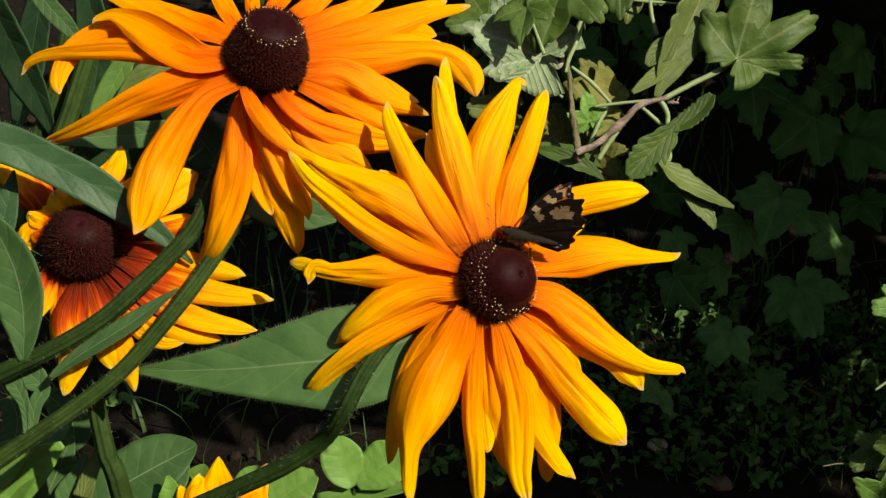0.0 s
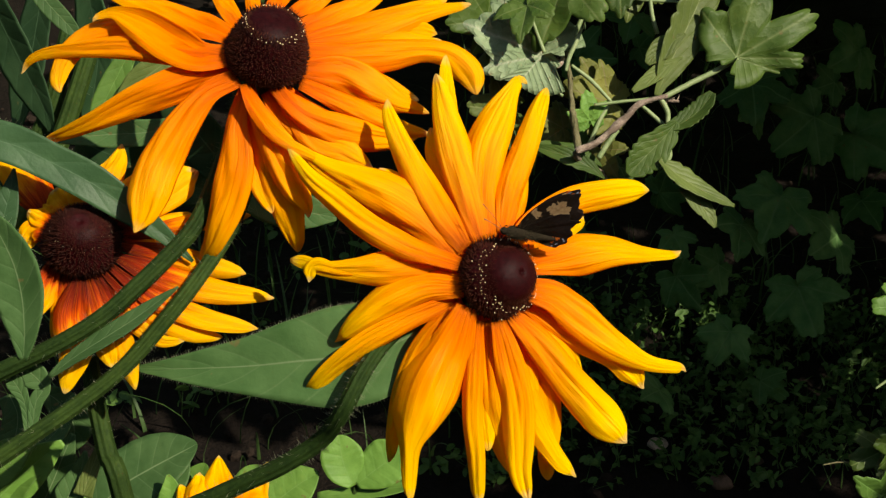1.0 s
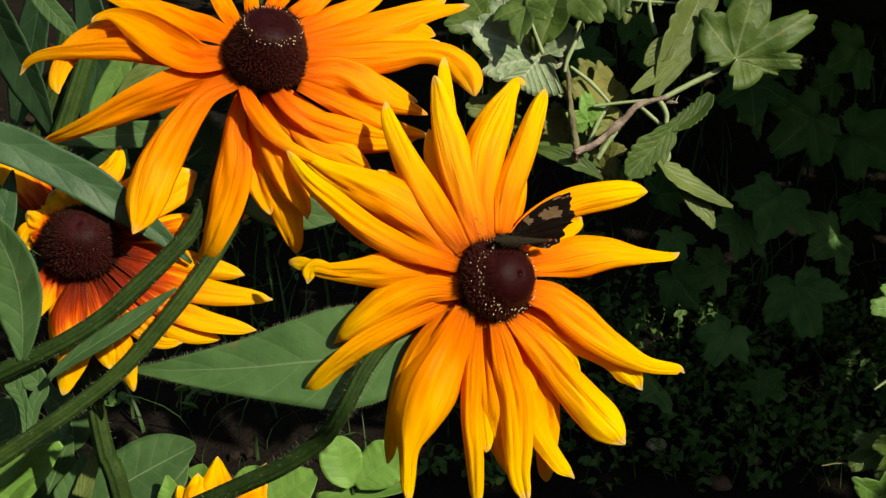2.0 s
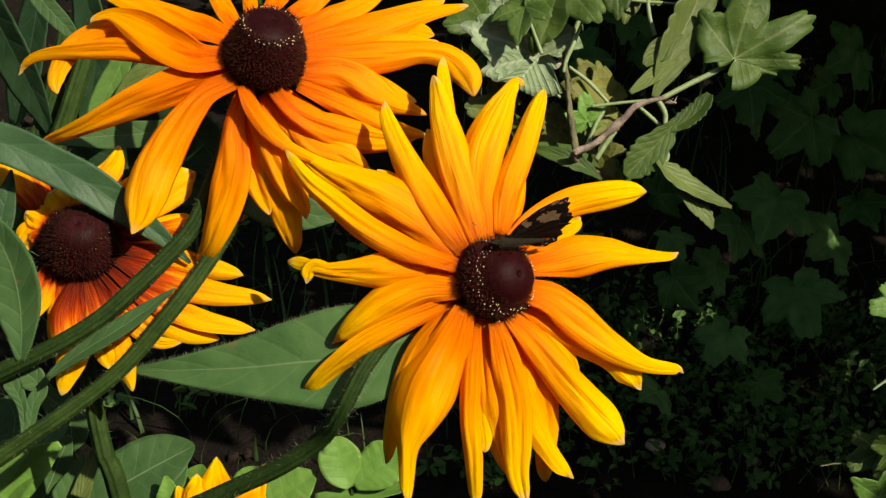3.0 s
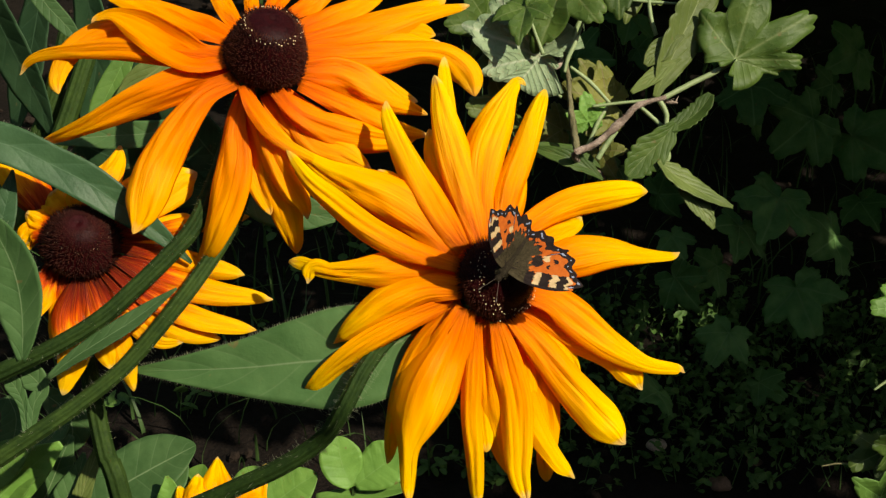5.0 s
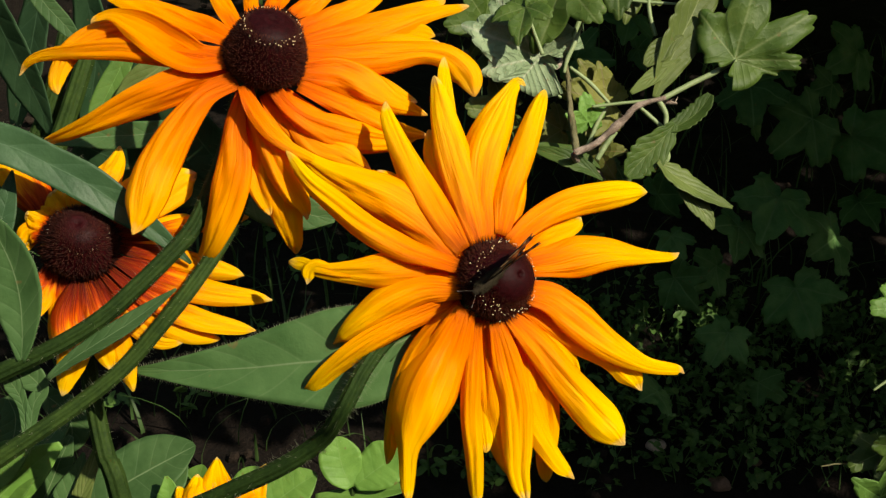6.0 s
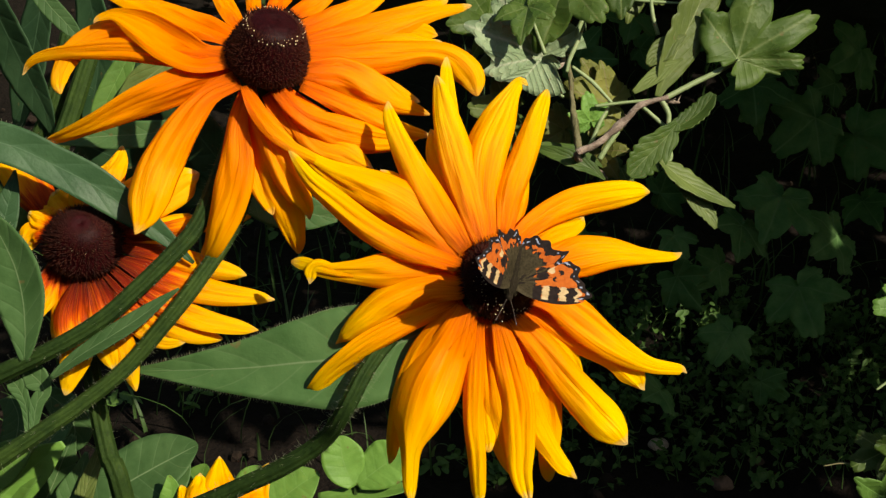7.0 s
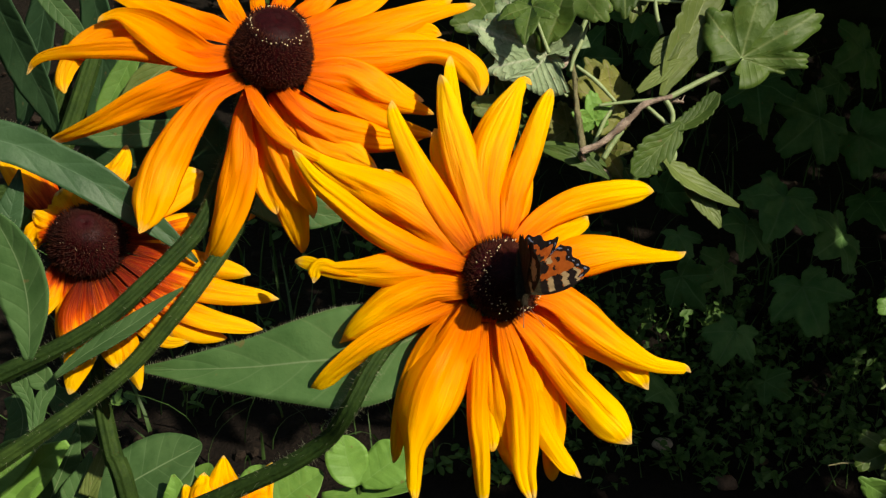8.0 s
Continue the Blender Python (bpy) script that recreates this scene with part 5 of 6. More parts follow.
lobed(bush, (95.29, 150.45, 660), 268, 28.2, 25, 5, LEAF_GOOSE, 5.0, 0.42, 0.1, 0.10, 8)
lobed(bush, (91.59, 78.37, 662), 164, 28.3, 30, 10, LEAF_OLD, 5.0, 0.30, 0.1, 0.10, 9)
leaf(bush, (84.75, 43.89, 652, 0.91), (76.28, 48.73, 652, 3.94), (66.9, 52.37, 652, 5.15), (57.81, 54.18, 652, 3.94), (48.73, 56.6, 652, 1.21), mat=LEAF_GOOSE, tilt=(0.0, 0.9), fold=0.25, seed=58, teeth=14)
lobed(bush, (34.93, 74.46, 660), 178, 25.1, 30, -10, LEAF_SILVER, 3.0, 0.55, 0.1, 0.10, 11)
lobed(bush, (161.75, 151.18, 650), 255, 30.2, 20, 15, LEAF_LIGHT, 5.0, 0.42, 0.1, 0.10, 12)
lobed(bush, (77.86, 68.2, 650), 100, 16.3, 20, 15, LEAF_LIGHT, 5.0, 0.42, 0.1, 0.10, 13)
lobed(bush, (85.45, 52, 655), 290, 17.6, 35, 25, LEAF_OLD, 5.0, 0.4, 0.1, 0.2, 18)
lobed(bush, (72.4, 70.79, 690), 215, 25.6, 40, 20, LEAF_GOOSE, 5.0, 0.4, 0.1, 0.2, 19)
lobed(bush, (46.77, 67.59, 690), 250, 22.4, 40, -20, LEAF_GOOSE, 5.0, 0.4, 0.1, 0.2, 20)
lobed(bush, (24.35, 130.06, 690), 200, 27.2, 40, -20, LEAF_GOOSE, 5.0, 0.4, 0.1, 0.2, 21)
leaf(bush, (115.74, 62.3, 636, 1.77), (124.31, 65.25, 636, 5.31), (132.28, 70.57, 636, 5.91), (137, 75.88, 636, 5.02), (140.55, 81.2, 636, 2.36), mat=LEAF_GOOSE, tilt=(-0.3, 0.5), fold=0.3, seed=51, teeth=22)
leaf(bush, (121.27, 65.64, 634, 2.35), (114.2, 56.81, 634, 7.95), (106.26, 48.86, 634, 9.71), (100.07, 42.38, 634, 7.36), (95.95, 37.97, 634, 2.35), mat=LEAF_GOOSE, tilt=(0.5, 0.4), fold=0.25, seed=52, teeth=18)
leaf(bush, (112.08, 46.06, 632, 2.35), (120.59, 38.44, 632, 7.34), (130.86, 31.69, 632, 7.04), (141.13, 26.11, 632, 4.4), (150.81, 21.71, 632, 1.17), mat=LEAF_SILVER, tilt=(0.3, 0.7), fold=0.2, seed=53, teeth=9)
leaf(bush, (123.92, 32.67, 634, 3.53), (131.86, 24.43, 634, 5.59), (137.75, 17.37, 634, 4.42), (141.28, 10.6, 634, 1.18), mat=LEAF_SILVER, tilt=(0.2, 0.3), fold=0.2, seed=54, teeth=12)
lobed(bush, (86.0, 88.0, 668), 190, 24.0, 24, -12, LEAF_OLD, 5.0, 0.35, 0.1, 0.12, 14)
lobed(bush, (96.0, 44.0, 664), 225, 17.0, 30, 18, LEAF_GOOSE, 5.0, 0.4, 0.12, 0.2, 15)
lobed(bush, (66.0, 66.0, 672), 150, 20.0, 20, 24, LEAF_OLD, 5.0, 0.4, 0.12, 0.16, 22)
lobed(bush, (104.0, 148.0, 668), 262, 25.0, 18, -10, LEAF_SILVER, 5.0, 0.36, 0.15, 0.16, 23)
side_bush = thing("gooseberry_bush", at(279.44, -140.06, 720), "gooseberry shoots with green lobed leaves", "bush")
twig(side_bush, (271.68, 45.82, 700, 1.62), (268.43, -19.17, 700, 1.95), (266.81, -84.17, 700, 2.27), (271.68, -149.16, 700, 2.6), name="branch")
twig(side_bush, (248.28, -80.92, 700, 0.65), (257.06, -75.07, 700, 0.97), (267.13, -71.17, 700, 1.3))
twig(side_bush, (215.0, -123.01, 690, 0.3), (226.16, -121.4, 690, 0.5), (238.97, -123.33, 690, 0.6), (261.39, -124.61, 690, 0.9), mat=STEM_WOODY)
lobed(side_bush, (261.39, -33.31, 690), 180, 21.1, 15, 20, LEAF_LIGHT, 5.0, 0.42, 0.1, 0.1, 31)
lobed(side_bush, (248.58, -115, 690), 200, 22.4, 20, 15, LEAF_GOOSE, 5.0, 0.3, 0.1, 0.1, 32)
lobed(side_bush, (254.45, -110.18, 680), 170, 22.1, 40, -15, LEAF_GOOSE, 5.0, 0.4, 0.1, 0.1, 33)
lobed(side_bush, (244.98, -138.59, 680), 150, 23.4, 30, -15, LEAF_LIGHT, 5.0, 0.3, 0.1, 0.1, 34)
low_lobed = thing("columbine", at(-83.71, -222.48, 980), "columbine with fresh green rounded leaflets", "plant")
leaf(low_lobed, (-72.79, -191.54, 980, 4.55), (-78.25, -180.62, 980, 14.56), (-82.35, -166.97, 980, 17.29), (-84.62, -150.59, 980, 12.74), mat=LEAF_LIGHT, tilt=(0.1, 0.3), seed=41, tip=0.35, name="leaflet")
leaf(low_lobed, (-70.06, -190.63, 980, 4.55), (-58.69, -181.53, 980, 15.47), (-45.04, -171.52, 980, 19.56), (-30.94, -160.6, 980, 13.65), mat=LEAF_LIGHT, tilt=(0.0, 0.4), seed=42, tip=0.35, name="leaflet")
leaf(low_lobed, (-102.43, -200.75, 985, 3.66), (-79.57, -198.92, 985, 6.4), (-54.42, -196.18, 985, 8.23), (-24.69, -192.52, 985, 6.4), mat=LEAF_LIGHT, tilt=(0.0, 1.2), seed=43, tip=0.3, name="leaflet")
leaf(low_lobed, (-143.59, -212.18, 985, 9.15), (-129.87, -200.75, 985, 17.38), (-116.15, -190.69, 985, 16.46), (-101.52, -181.54, 985, 9.15), mat=LEAF_LIGHT, tilt=(0.0, 0.4), seed=44, tip=0.35, name="leaflet")
leaf(low_lobed, (-201.77, -213.26, 990, 9.19), (-201.77, -199.47, 990, 13.79), (-198.55, -187.06, 990, 12.87), (-193.96, -175.11, 990, 7.35), mat=LEAF_LIGHT, tilt=(0.0, 0.5), seed=45, tip=0.35, name="leaflet")
leaf(low_lobed, (-167.3, -201.77, 990, 6.43), (-160.4, -191.66, 990, 11.03), (-153.51, -183.38, 990, 9.19), (-147.99, -176.95, 990, 4.6), mat=LEAF_LIGHT, tilt=(0.0, 0.5), seed=46, tip=0.35, name="leaflet")
stalk(low_lobed, (-71.34, -192.52, 985, 1.83), (-74.08, -209.9, 985, 2.29), (-84.14, -232.76, 985, 2.74), bristles=0, lean=(0.0, 0.05), name="stalk")
stalk(low_lobed, (-198.46, -200.75, 985, 1.83), (-184.74, -219.04, 985, 2.29), (-166.45, -237.33, 985, 2.74), bristles=0, lean=(0.05, 0.05), name="stalk")

# ---- shaded foliage behind ----
back_bush = thing("currant_bush", (0.42, 1.02, 0.0), "currant bush with dark green lobed leaves in deep shade", "bush")


def back_leaves():
    rng = random.Random(12)
    spots = [(283.9, 151.31, 1120, 46.8), (347.19, 122.26, 1140, 55.57), (320.97, 49.01, 1160, 59.24), (342.93, -37.8, 1180, 54.78), (270.75, -16.16, 1200, 39), (394.35, 109.18, 1170, 54.32), (403.19, 192.28, 1180, 49.3), (280.83, 21.89, 1150, 42.71), (384.51, 11.6, 1190, 49.72), (332.03, 178.83, 1200, 33.43)]
    for k, (u, v, w, s) in enumerate(spots):
        lobed(back_bush, (u, v, w), rng.uniform(200, 340), s, rng.uniform(10, 45), rng.uniform(-25, 25), WEEDLEAF, 5.0, 0.42, 0.1, 0.1, 60 + k)
    for k in range(16):
        w = rng.uniform(1150, 1350)
        u = rng.uniform(0.10, 0.42) * w
        v = rng.uniform(-0.12, 0.26) * w
        lobed(back_bush, (u, v, w), rng.uniform(180, 360), rng.uniform(28, 46), rng.uniform(10, 60), rng.uniform(-35, 35), WEEDLEAF, 5.0, 0.42, 0.1, 0.1, 100 + k)
    for k in range(3):
        x = 0.62 + rng.uniform(-0.05, 0.05)
        bm = bmesh.new()
        top = Vector((0.5 + 0.12 * k, rng.uniform(0.8, 1.1), rng.uniform(0.45, 0.7)))
        foot = Vector((x, 1.02 + rng.uniform(-0.04, 0.04), -0.01))
        inv = HOME.inverted()
        pts = []
        for f in (0.0, 0.35, 0.7, 1.0):
            p = inv @ foot.lerp(top, f) * 1000
            pts.append((p.x + 30 * math.sin(3 * f) * (k - 3) / 3, p.y, -p.z, 2.6 - 1.5 * f))
        part("branch", tube(bm, pts, 7), TWIG_DARK, back_bush)


TWIG_DARK = mottled("twig_dark", (0.02, 0.015, 0.010), (0.05, 0.036, 0.025), 120, 0.85, 0.2, 0.6, 0.001)
WEEDLEAF = leaf_material("leaf_currant_dark", (0.055, 0.135, 0.036), (0.092, 0.185, 0.055), (0.11, 0.20, 0.07), 0.25, 0.7, 0.1, 6.0, 0.05)
back_leaves()


def grass(name, label, count, box, high, seed, mat):
    """Thin bent blades that grow from the soil."""
    rng = random.Random(seed)
    bm = bmesh.new()
    for _ in range(count):
        x, y = rng.uniform(box[0], box[1]), rng.uniform(box[2], box[3])
        h, th, bend, wd = rng.uniform(0.3, 1.0) * high, rng.uniform(0, 6.28), rng.uniform(0.1, 0.9), rng.uniform(0.001, 0.0028)
        d, s = Vector((math.cos(th), math.sin(th), 0)), Vector((-math.sin(th), math.cos(th), 0))
        prev = None
        for k in range(6):
            f = k / 5
            c = Vector((x, y, -0.01)) + d * (bend * h * f * f) + Vector((0, 0, h * f * (1 - 0.35 * bend * f)))
            wdt = wd * (1 - f) ** 0.6
            row = (bm.verts.new(c - s * wdt), bm.verts.new(c + d * wdt * 0.4), bm.verts.new(c + s * wdt))
            if prev:
                bm.faces.new((prev[0], prev[1], row[1], row[0]))
                bm.faces.new((prev[1], prev[2], row[2], row[1]))
            prev = row
    ob = part(name, bm, mat)
    return tagged(ob, label, "grass", "", "stuff")


grass("grass", "thin dark green grass blades in the shaded border", 230, (-0.50, 0.10, 1.0, 1.6), 0.15, 5, GRASS)
grass("grass", "sparse grass blades in deep shade", 500, (0.0, 1.0, 1.1, 2.4), 0.14, 6, GRASS)


def weeds(label, count, box, high, size, seed, mat):
    """Low spreading weeds: threads of stalk with small oval leaves."""
    rng = random.Random(seed)
    bm = bmesh.new()
    for _ in range(count):
        x, y = rng.uniform(box[0], box[1]), rng.uniform(box[2], box[3])
        top = Vector((x + rng.uniform(-0.04, 0.04), y + rng.uniform(-0.04, 0.04), rng.uniform(0.2, 1.0) * high))
        root = Vector((x, y, -0.01))
        spike(bm, root, top, 0.0009)
        for k in range(rng.randrange(5, 11)):
            c = root.lerp(top, rng.uniform(0.35, 1.0)) + Vector((rng.uniform(-1, 1), rng.uniform(-1, 1), 0)) * size
            s = size * rng.uniform(0.5, 1.2)
            m = Matrix.Translation(c) @ Euler((rng.uniform(-0.9, 0.9), rng.uniform(-0.9, 0.9), rng.uniform(0, 6.28))).to_matrix().to_4x4()
            ring = [bm.verts.new(m @ Vector((math.sin(a) * s * 0.55, -math.cos(a) * s, 0.25 * s * math.sin(a) ** 2))) for a in (0, 0.7, 1.5, 2.3, 3.14, 3.98, 4.78, 5.58)]
            mid = bm.verts.new(m @ Vector((0, 0, 0)))
            for a in range(8):
                bm.faces.new((ring[a], ring[(a + 1) % 8], mid))
    ob = part("weeds", bm, mat)
    return tagged(ob, label, "weeds", "", "stuff")


weeds("small-leaved low weeds over dark soil", 800, (0.02, 0.85, 0.98, 1.33), 0.09, 0.006, 8, WEED)
weeds("small-leaved low weeds over dark soil", 50, (-0.5, 0.15, 1.0, 1.7), 0.07, 0.009, 9, WEED)


def pebble(x, y, s, label, mat, seed):
    rng = random.Random(seed)
    bm = bmesh.new()
    bmesh.ops.create_icosphere(bm, subdivisions=3, radius=1.0)
    for v in bm.verts:
        v.co *= 1 + 0.25 * noise.noise(v.co * 1.3 + Vector((seed, 0, 0)))
        v.co = Vector((x, y, s * 0.35)) + Vector((v.co.x * s, v.co.y * s * 0.8, v.co.z * s * 0.6))
    tagged(part("pebble", bm, mat), label, "stone", "pebbles on the soil")


pebble(0.230, 1.048, 0.0121, "small tan pebble on dark soil", PEBBLE, 0)
pebble(0.253, 1.041, 0.0054, "small tan pebble on dark soil", PEBBLE, 1)
pebble(0.327, 1.023, 0.0083, "pale brown dry clod", DRY, 2)
pebble(0.284, 0.986, 0.0116, "dark reddish brown dry lump", DRY, 3)


# ---- unseen tree, added to shade the border ----
def tree():
    rng = random.Random(21)
    holder = thing("tree", (2.3, 2.2, 0.0), "unseen small tree, added so its low boughs shade the border", "tree")

    def limb(bm, a, b, r0, r1):
        inv = HOME.inverted()
        pts = []
        for f in (0, 0.33, 0.66, 1.0):
            p = inv @ (a.lerp(b, f) + Vector((0, 0, 0.12 * math.sin(3.14 * f)))) * 1000
            pts.append((p.x, p.y, -p.z, (r0 + (r1 - r0) * f) * 1000))
        tube(bm, pts, 9)

    bm = bmesh.new()
    limb(bm, Vector((2.3, 2.2, -0.02)), Vector((2.2, 2.1, 1.3)), 0.09, 0.06)
    part("trunk", bm, BARK, holder)
    for k in range(9):
        bm = bmesh.new()
        limb(bm, Vector((2.2, 2.1, 0.9 + 0.05 * k)), Vector((0.5 + 0.35 * (k % 5), 0.8 + 0.42 * ((k * 3) % 7), 1.25 + 0.08 * (k % 4))), 0.035, 0.008)
        part("limb", bm, BARK, holder)
    bm = bmesh.new()
    for _ in range(21000):
        x, y = rng.uniform(-1.6, 3.5), rng.uniform(0.05, 4.05)
        z = max(0.30, 0.90 - 0.28 * y) + 0.15 + (0.55 + 0.3 * noise.noise(Vector((x, y, 7.0)))) * rng.random() ** 1.3 - 0.15
        # a gap left in the added boughs lets the sun reach the flowers
        gx, gy = x - (z - 0.55) * SUN.x / SUN.z, y - (z - 0.55) * SUN.y / SUN.z
        round_off = ((x - 1.0) / 2.4) ** 2 + ((y - 2.0) / 2.1) ** 2 + 0.25 * noise.noise(Vector((x * 1.7, y * 1.7, 2.0)))
        if round_off > 1.0 or gx < 0.40 and gy < 0.72 or x < 0.28 and y < 0.75 or x < 0.30 * noise.noise(Vector((y * 1.3, z * 2.0, 11.0))) - 0.02:
            continue
        s = rng.uniform(0.04, 0.075)
        m = Matrix.Translation((x, y, z)) @ Euler((rng.uniform(-0.8, 0.8), rng.uniform(-0.8, 0.8), rng.uniform(0, 6.28))).to_matrix().to_4x4()
        pts = [bm.verts.new(m @ Vector(q)) for q in ((0, -s, 0), (s * 0.5, 0, s * 0.12), (0, s * 1.2, 0), (-s * 0.5, 0, s * 0.12))]
        bm.faces.new(pts)
    part("crown", bm, leaf_material("leaf_tree_fresh", (0.09, 0.20, 0.035), (0.15, 0.29, 0.06), (0.18, 0.30, 0.08), 0.5, 0.5, 0.3), holder, "", "stuff")


tree()


# ---- added hedges, out of view: they close the garden and block low sky ----
def hedge(x0, x1, y0, y1, high, seed):
    rng = random.Random(seed)
    holder = thing("hedge", ((x0 + x1) / 2, (y0 + y1) / 2, 0), "unseen clipped green hedge, added to block low sky light", "hedge", "hedges round the garden")
    bm = bmesh.new()
    bmesh.ops.create_cube(bm, size=1.0, matrix=Matrix.Translation(((x0 + x1) / 2, (y0 + y1) / 2, high / 2 - 0.02)) @ Matrix.Diagonal((x1 - x0, y1 - y0, high, 1)))
    bmesh.ops.subdivide_edges(bm, edges=bm.edges, cuts=14, use_grid_fill=True)
    for v in bm.verts:
        v.co += Vector((noise.noise(v.co * 2.3), noise.noise(v.co * 2.3 + Vector((9, 0, 0))), 0.5 * noise.noise(v.co * 2.3 + Vector((0, 9, 0))))) * 0.12
    part("hedge_core", bm, WEED, holder)
    bm = bmesh.new()
    for _ in range(4000):
        x, y, z = rng.uniform(x0 - 0.08, x1 + 0.08), rng.uniform(y0 - 0.08, y1 + 0.08), rng.uniform(0.0, high + 0.08)
        s = rng.uniform(0.02, 0.04)
        m = Matrix.Translation((x, y, z)) @ Euler((rng.uniform(-1.5, 1.5), rng.uniform(-1.5, 1.5), rng.uniform(0, 6.28))).to_matrix().to_4x4()
        bm.faces.new([bm.verts.new(m @ Vector(q)) for q in ((0, -s, 0), (s * 0.5, 0, s * 0.12), (0, s * 1.2, 0), (-s * 0.5, 0, s * 0.12))])
    part("hedge_leaves", bm, WEED, holder, "", "stuff")


hedge(-2.6, 3.4, -2.1, -1.5, 1.9, 1)
hedge(-2.6, 3.4, 4.2, 4.8, 2.6, 2)
hedge(-2.7, -2.1, -1.3, 4.2, 1.7, 3)


# ---- butterfly ----
def wing_face(x, y, edge, kind, top):
    """Which scale colour a spot of the wing has; edge: millimetres from the outer margin."""
    wob = noise.noise(Vector((x * 0.7, y * 0.7, 3.0 if top else 9.0)))
    if kind == "fore":
        front = 6.2 + 0.16 * x - 0.0022 * x * x - y
        if top:
            if edge < 2.9 + wob * 0.5:
                return 4 if 1.2 < edge < 2.0 and (y * 0.45) % 1.0 < 0.30 else 0
            if front < 0.8:
                return 0
            if front < 6.0 + 0.6 * wob and x > 6.5:
                for c, half, colour in ((8.6, 1.6, 0), (11.6, 1.2, 3), (14.6, 2.0, 0), (18.0, 1.3, 3), (20.9, 1.7, 0), (23.2, 0.8, 3)):
                    if abs(x - c - 0.12 * front) < half + 0.35 * wob:
                        return colour
            for cx, cy, r in ((11.0, -2.6, 2.3), (15.6, -0.6, 0.9), (17.6, -3.0, 0.9)):
                if math.hypot(x - cx, y - cy) < r + wob * 0.4:
                    return 0
            if math.hypot(x - 14.4, (y + 3.9) * 1.2) < 1.5 + wob * 0.5:
                return 3
            return 1 if x < 8.4 + wob * 1.6 or y < -2.6 - 0.25 * x + wob and x < 10 else 2
        if edge < 3.0 + wob:
            return 0
        if 8.8 < x < 11.6 + wob and y > 3.0 + wob:
            return 6
        return 6 if 14.6 < x < 22.0 and -1.0 < y + wob * 2 < 6.0 else 5
    if top:
        if edge < 3.5 + wob * 0.6:
            return 4 if 1.2 < edge < 2.1 and ((x - y) * 0.30) % 1.0 < 0.30 else 0
        r = math.hypot(x, y * 0.95)
        if y > -1.6 - 0.15 * x:
            return 0
        if r < 12.8 + wob * 1.2:
            return 1
        return 0 if r < 13.6 + wob * 2.0 else 2
    return 5 if math.hypot(x, y) < 13.5 + wob * 2 else 0


def wing_mesh(side, kind, rim, hinge, margin):
    """One wing as a thin two-faced sheet with scalloped edge; its colours are told face by face."""
    pts = glide([(x, y, 0) for x, y in rim], 130)
    n, m = len(pts), 46
    bm = bmesh.new()
    grids = []
    for face_side in (1, -1):
        grid = []
        for k, (x, y, _) in enumerate(pts):
            q = k / (n - 1)
            on = margin[0] < q < margin[1]
            scal = 1 + (0.030 * math.sin(q * 74) if on else 0.0)
            row = []
            for j in range(m + 1):
                f = (j / m) ** 0.85
                px, py = hinge[0] + (x - hinge[0]) * f * scal, hinge[1] + (y - hinge[1]) * f * scal
                z = 0.06 * face_side + 0.035 * math.sin(q * 40) * f * 3 + -0.0009 * px * px
                row.append(bm.verts.new(Vector((side * px, py, z)) * 0.001))
            grid.append(row)
        grids.append(grid)
        for k in range(n - 1):
            for j in range(m):
                f = (((j + 0.5) / m) ** 0.85)
                x, y = (pts[k][0] + pts[k + 1][0]) / 2, (pts[k][1] + pts[k + 1][1]) / 2
                px, py = hinge[0] + (x - hinge[0]) * f, hinge[1] + (y - hinge[1]) * f
                q = (k + 0.5) / (n - 1)
                reach = math.hypot(x - hinge[0], y - hinge[1]) * (1 - f)
                edge = reach if margin[0] < q < margin[1] else 99.0
                vs = [grid[k][j], grid[k + 1][j], grid[k + 1][j + 1], grid[k][j + 1]]
                fc = bm.faces.new(vs if (face_side * side) < 0 else vs[::-1])
                fc.material_index = wing_face(px, py, edge, kind, face_side > 0)
    for k in range(n - 1):
        bm.faces.new((grids[0][k][m], grids[0][k + 1][m], grids[1][k + 1][m], grids[1][k][m]))
    bmesh.ops.remove_doubles(bm, verts=bm.verts, dist=0.000004)
    bmesh.ops.recalc_face_normals(bm, faces=bm.faces)
    return bm


ANTENNA = mottled("antenna_banded_grey", (0.03, 0.024, 0.019), (0.13, 0.11, 0.09), 900, 0.4, 0.4, 0.2, 0.0001)
FUR = mottled("fur_olive", (0.013, 0.011, 0.006), (0.046, 0.038, 0.021), 900, 0.7, 0.05, 0.2, 0.0001)
BODY = mottled("body_fur_brown", (0.008, 0.0062, 0.004), (0.026, 0.020, 0.012), 1500, 0.85, 0.06, 0.6, 0.0002)
SCALES = [WING_DARK, WING_OLIVE, WING_ORANGE, WING_CREAM, WING_BLUE, WING_UNDER, WING_TAN]
FORE_RIM = [(1, 3.5), (6, 6.2), (13, 8.3), (20, 8.8), (25.5, 8.0), (28.3, 5.8), (27.6, 3.2), (25.2, 0.6), (24.6, -2.4), (23.8, -5.2), (21.5, -7.2), (14, -6.0), (7, -4.2), (1, -1.5)]
HIND_RIM = [(1, 1.3), (7, 0.4), (13, -1.1), (17.6, -2.8), (19.4, -5.0), (18.4, -7.6), (20.0, -11.6), (16.0, -11.4), (13.6, -14.2), (10.4, -16.2), (6.5, -16.8), (3.5, -15.0), (1.3, -9.6), (0.5, -3.5)]


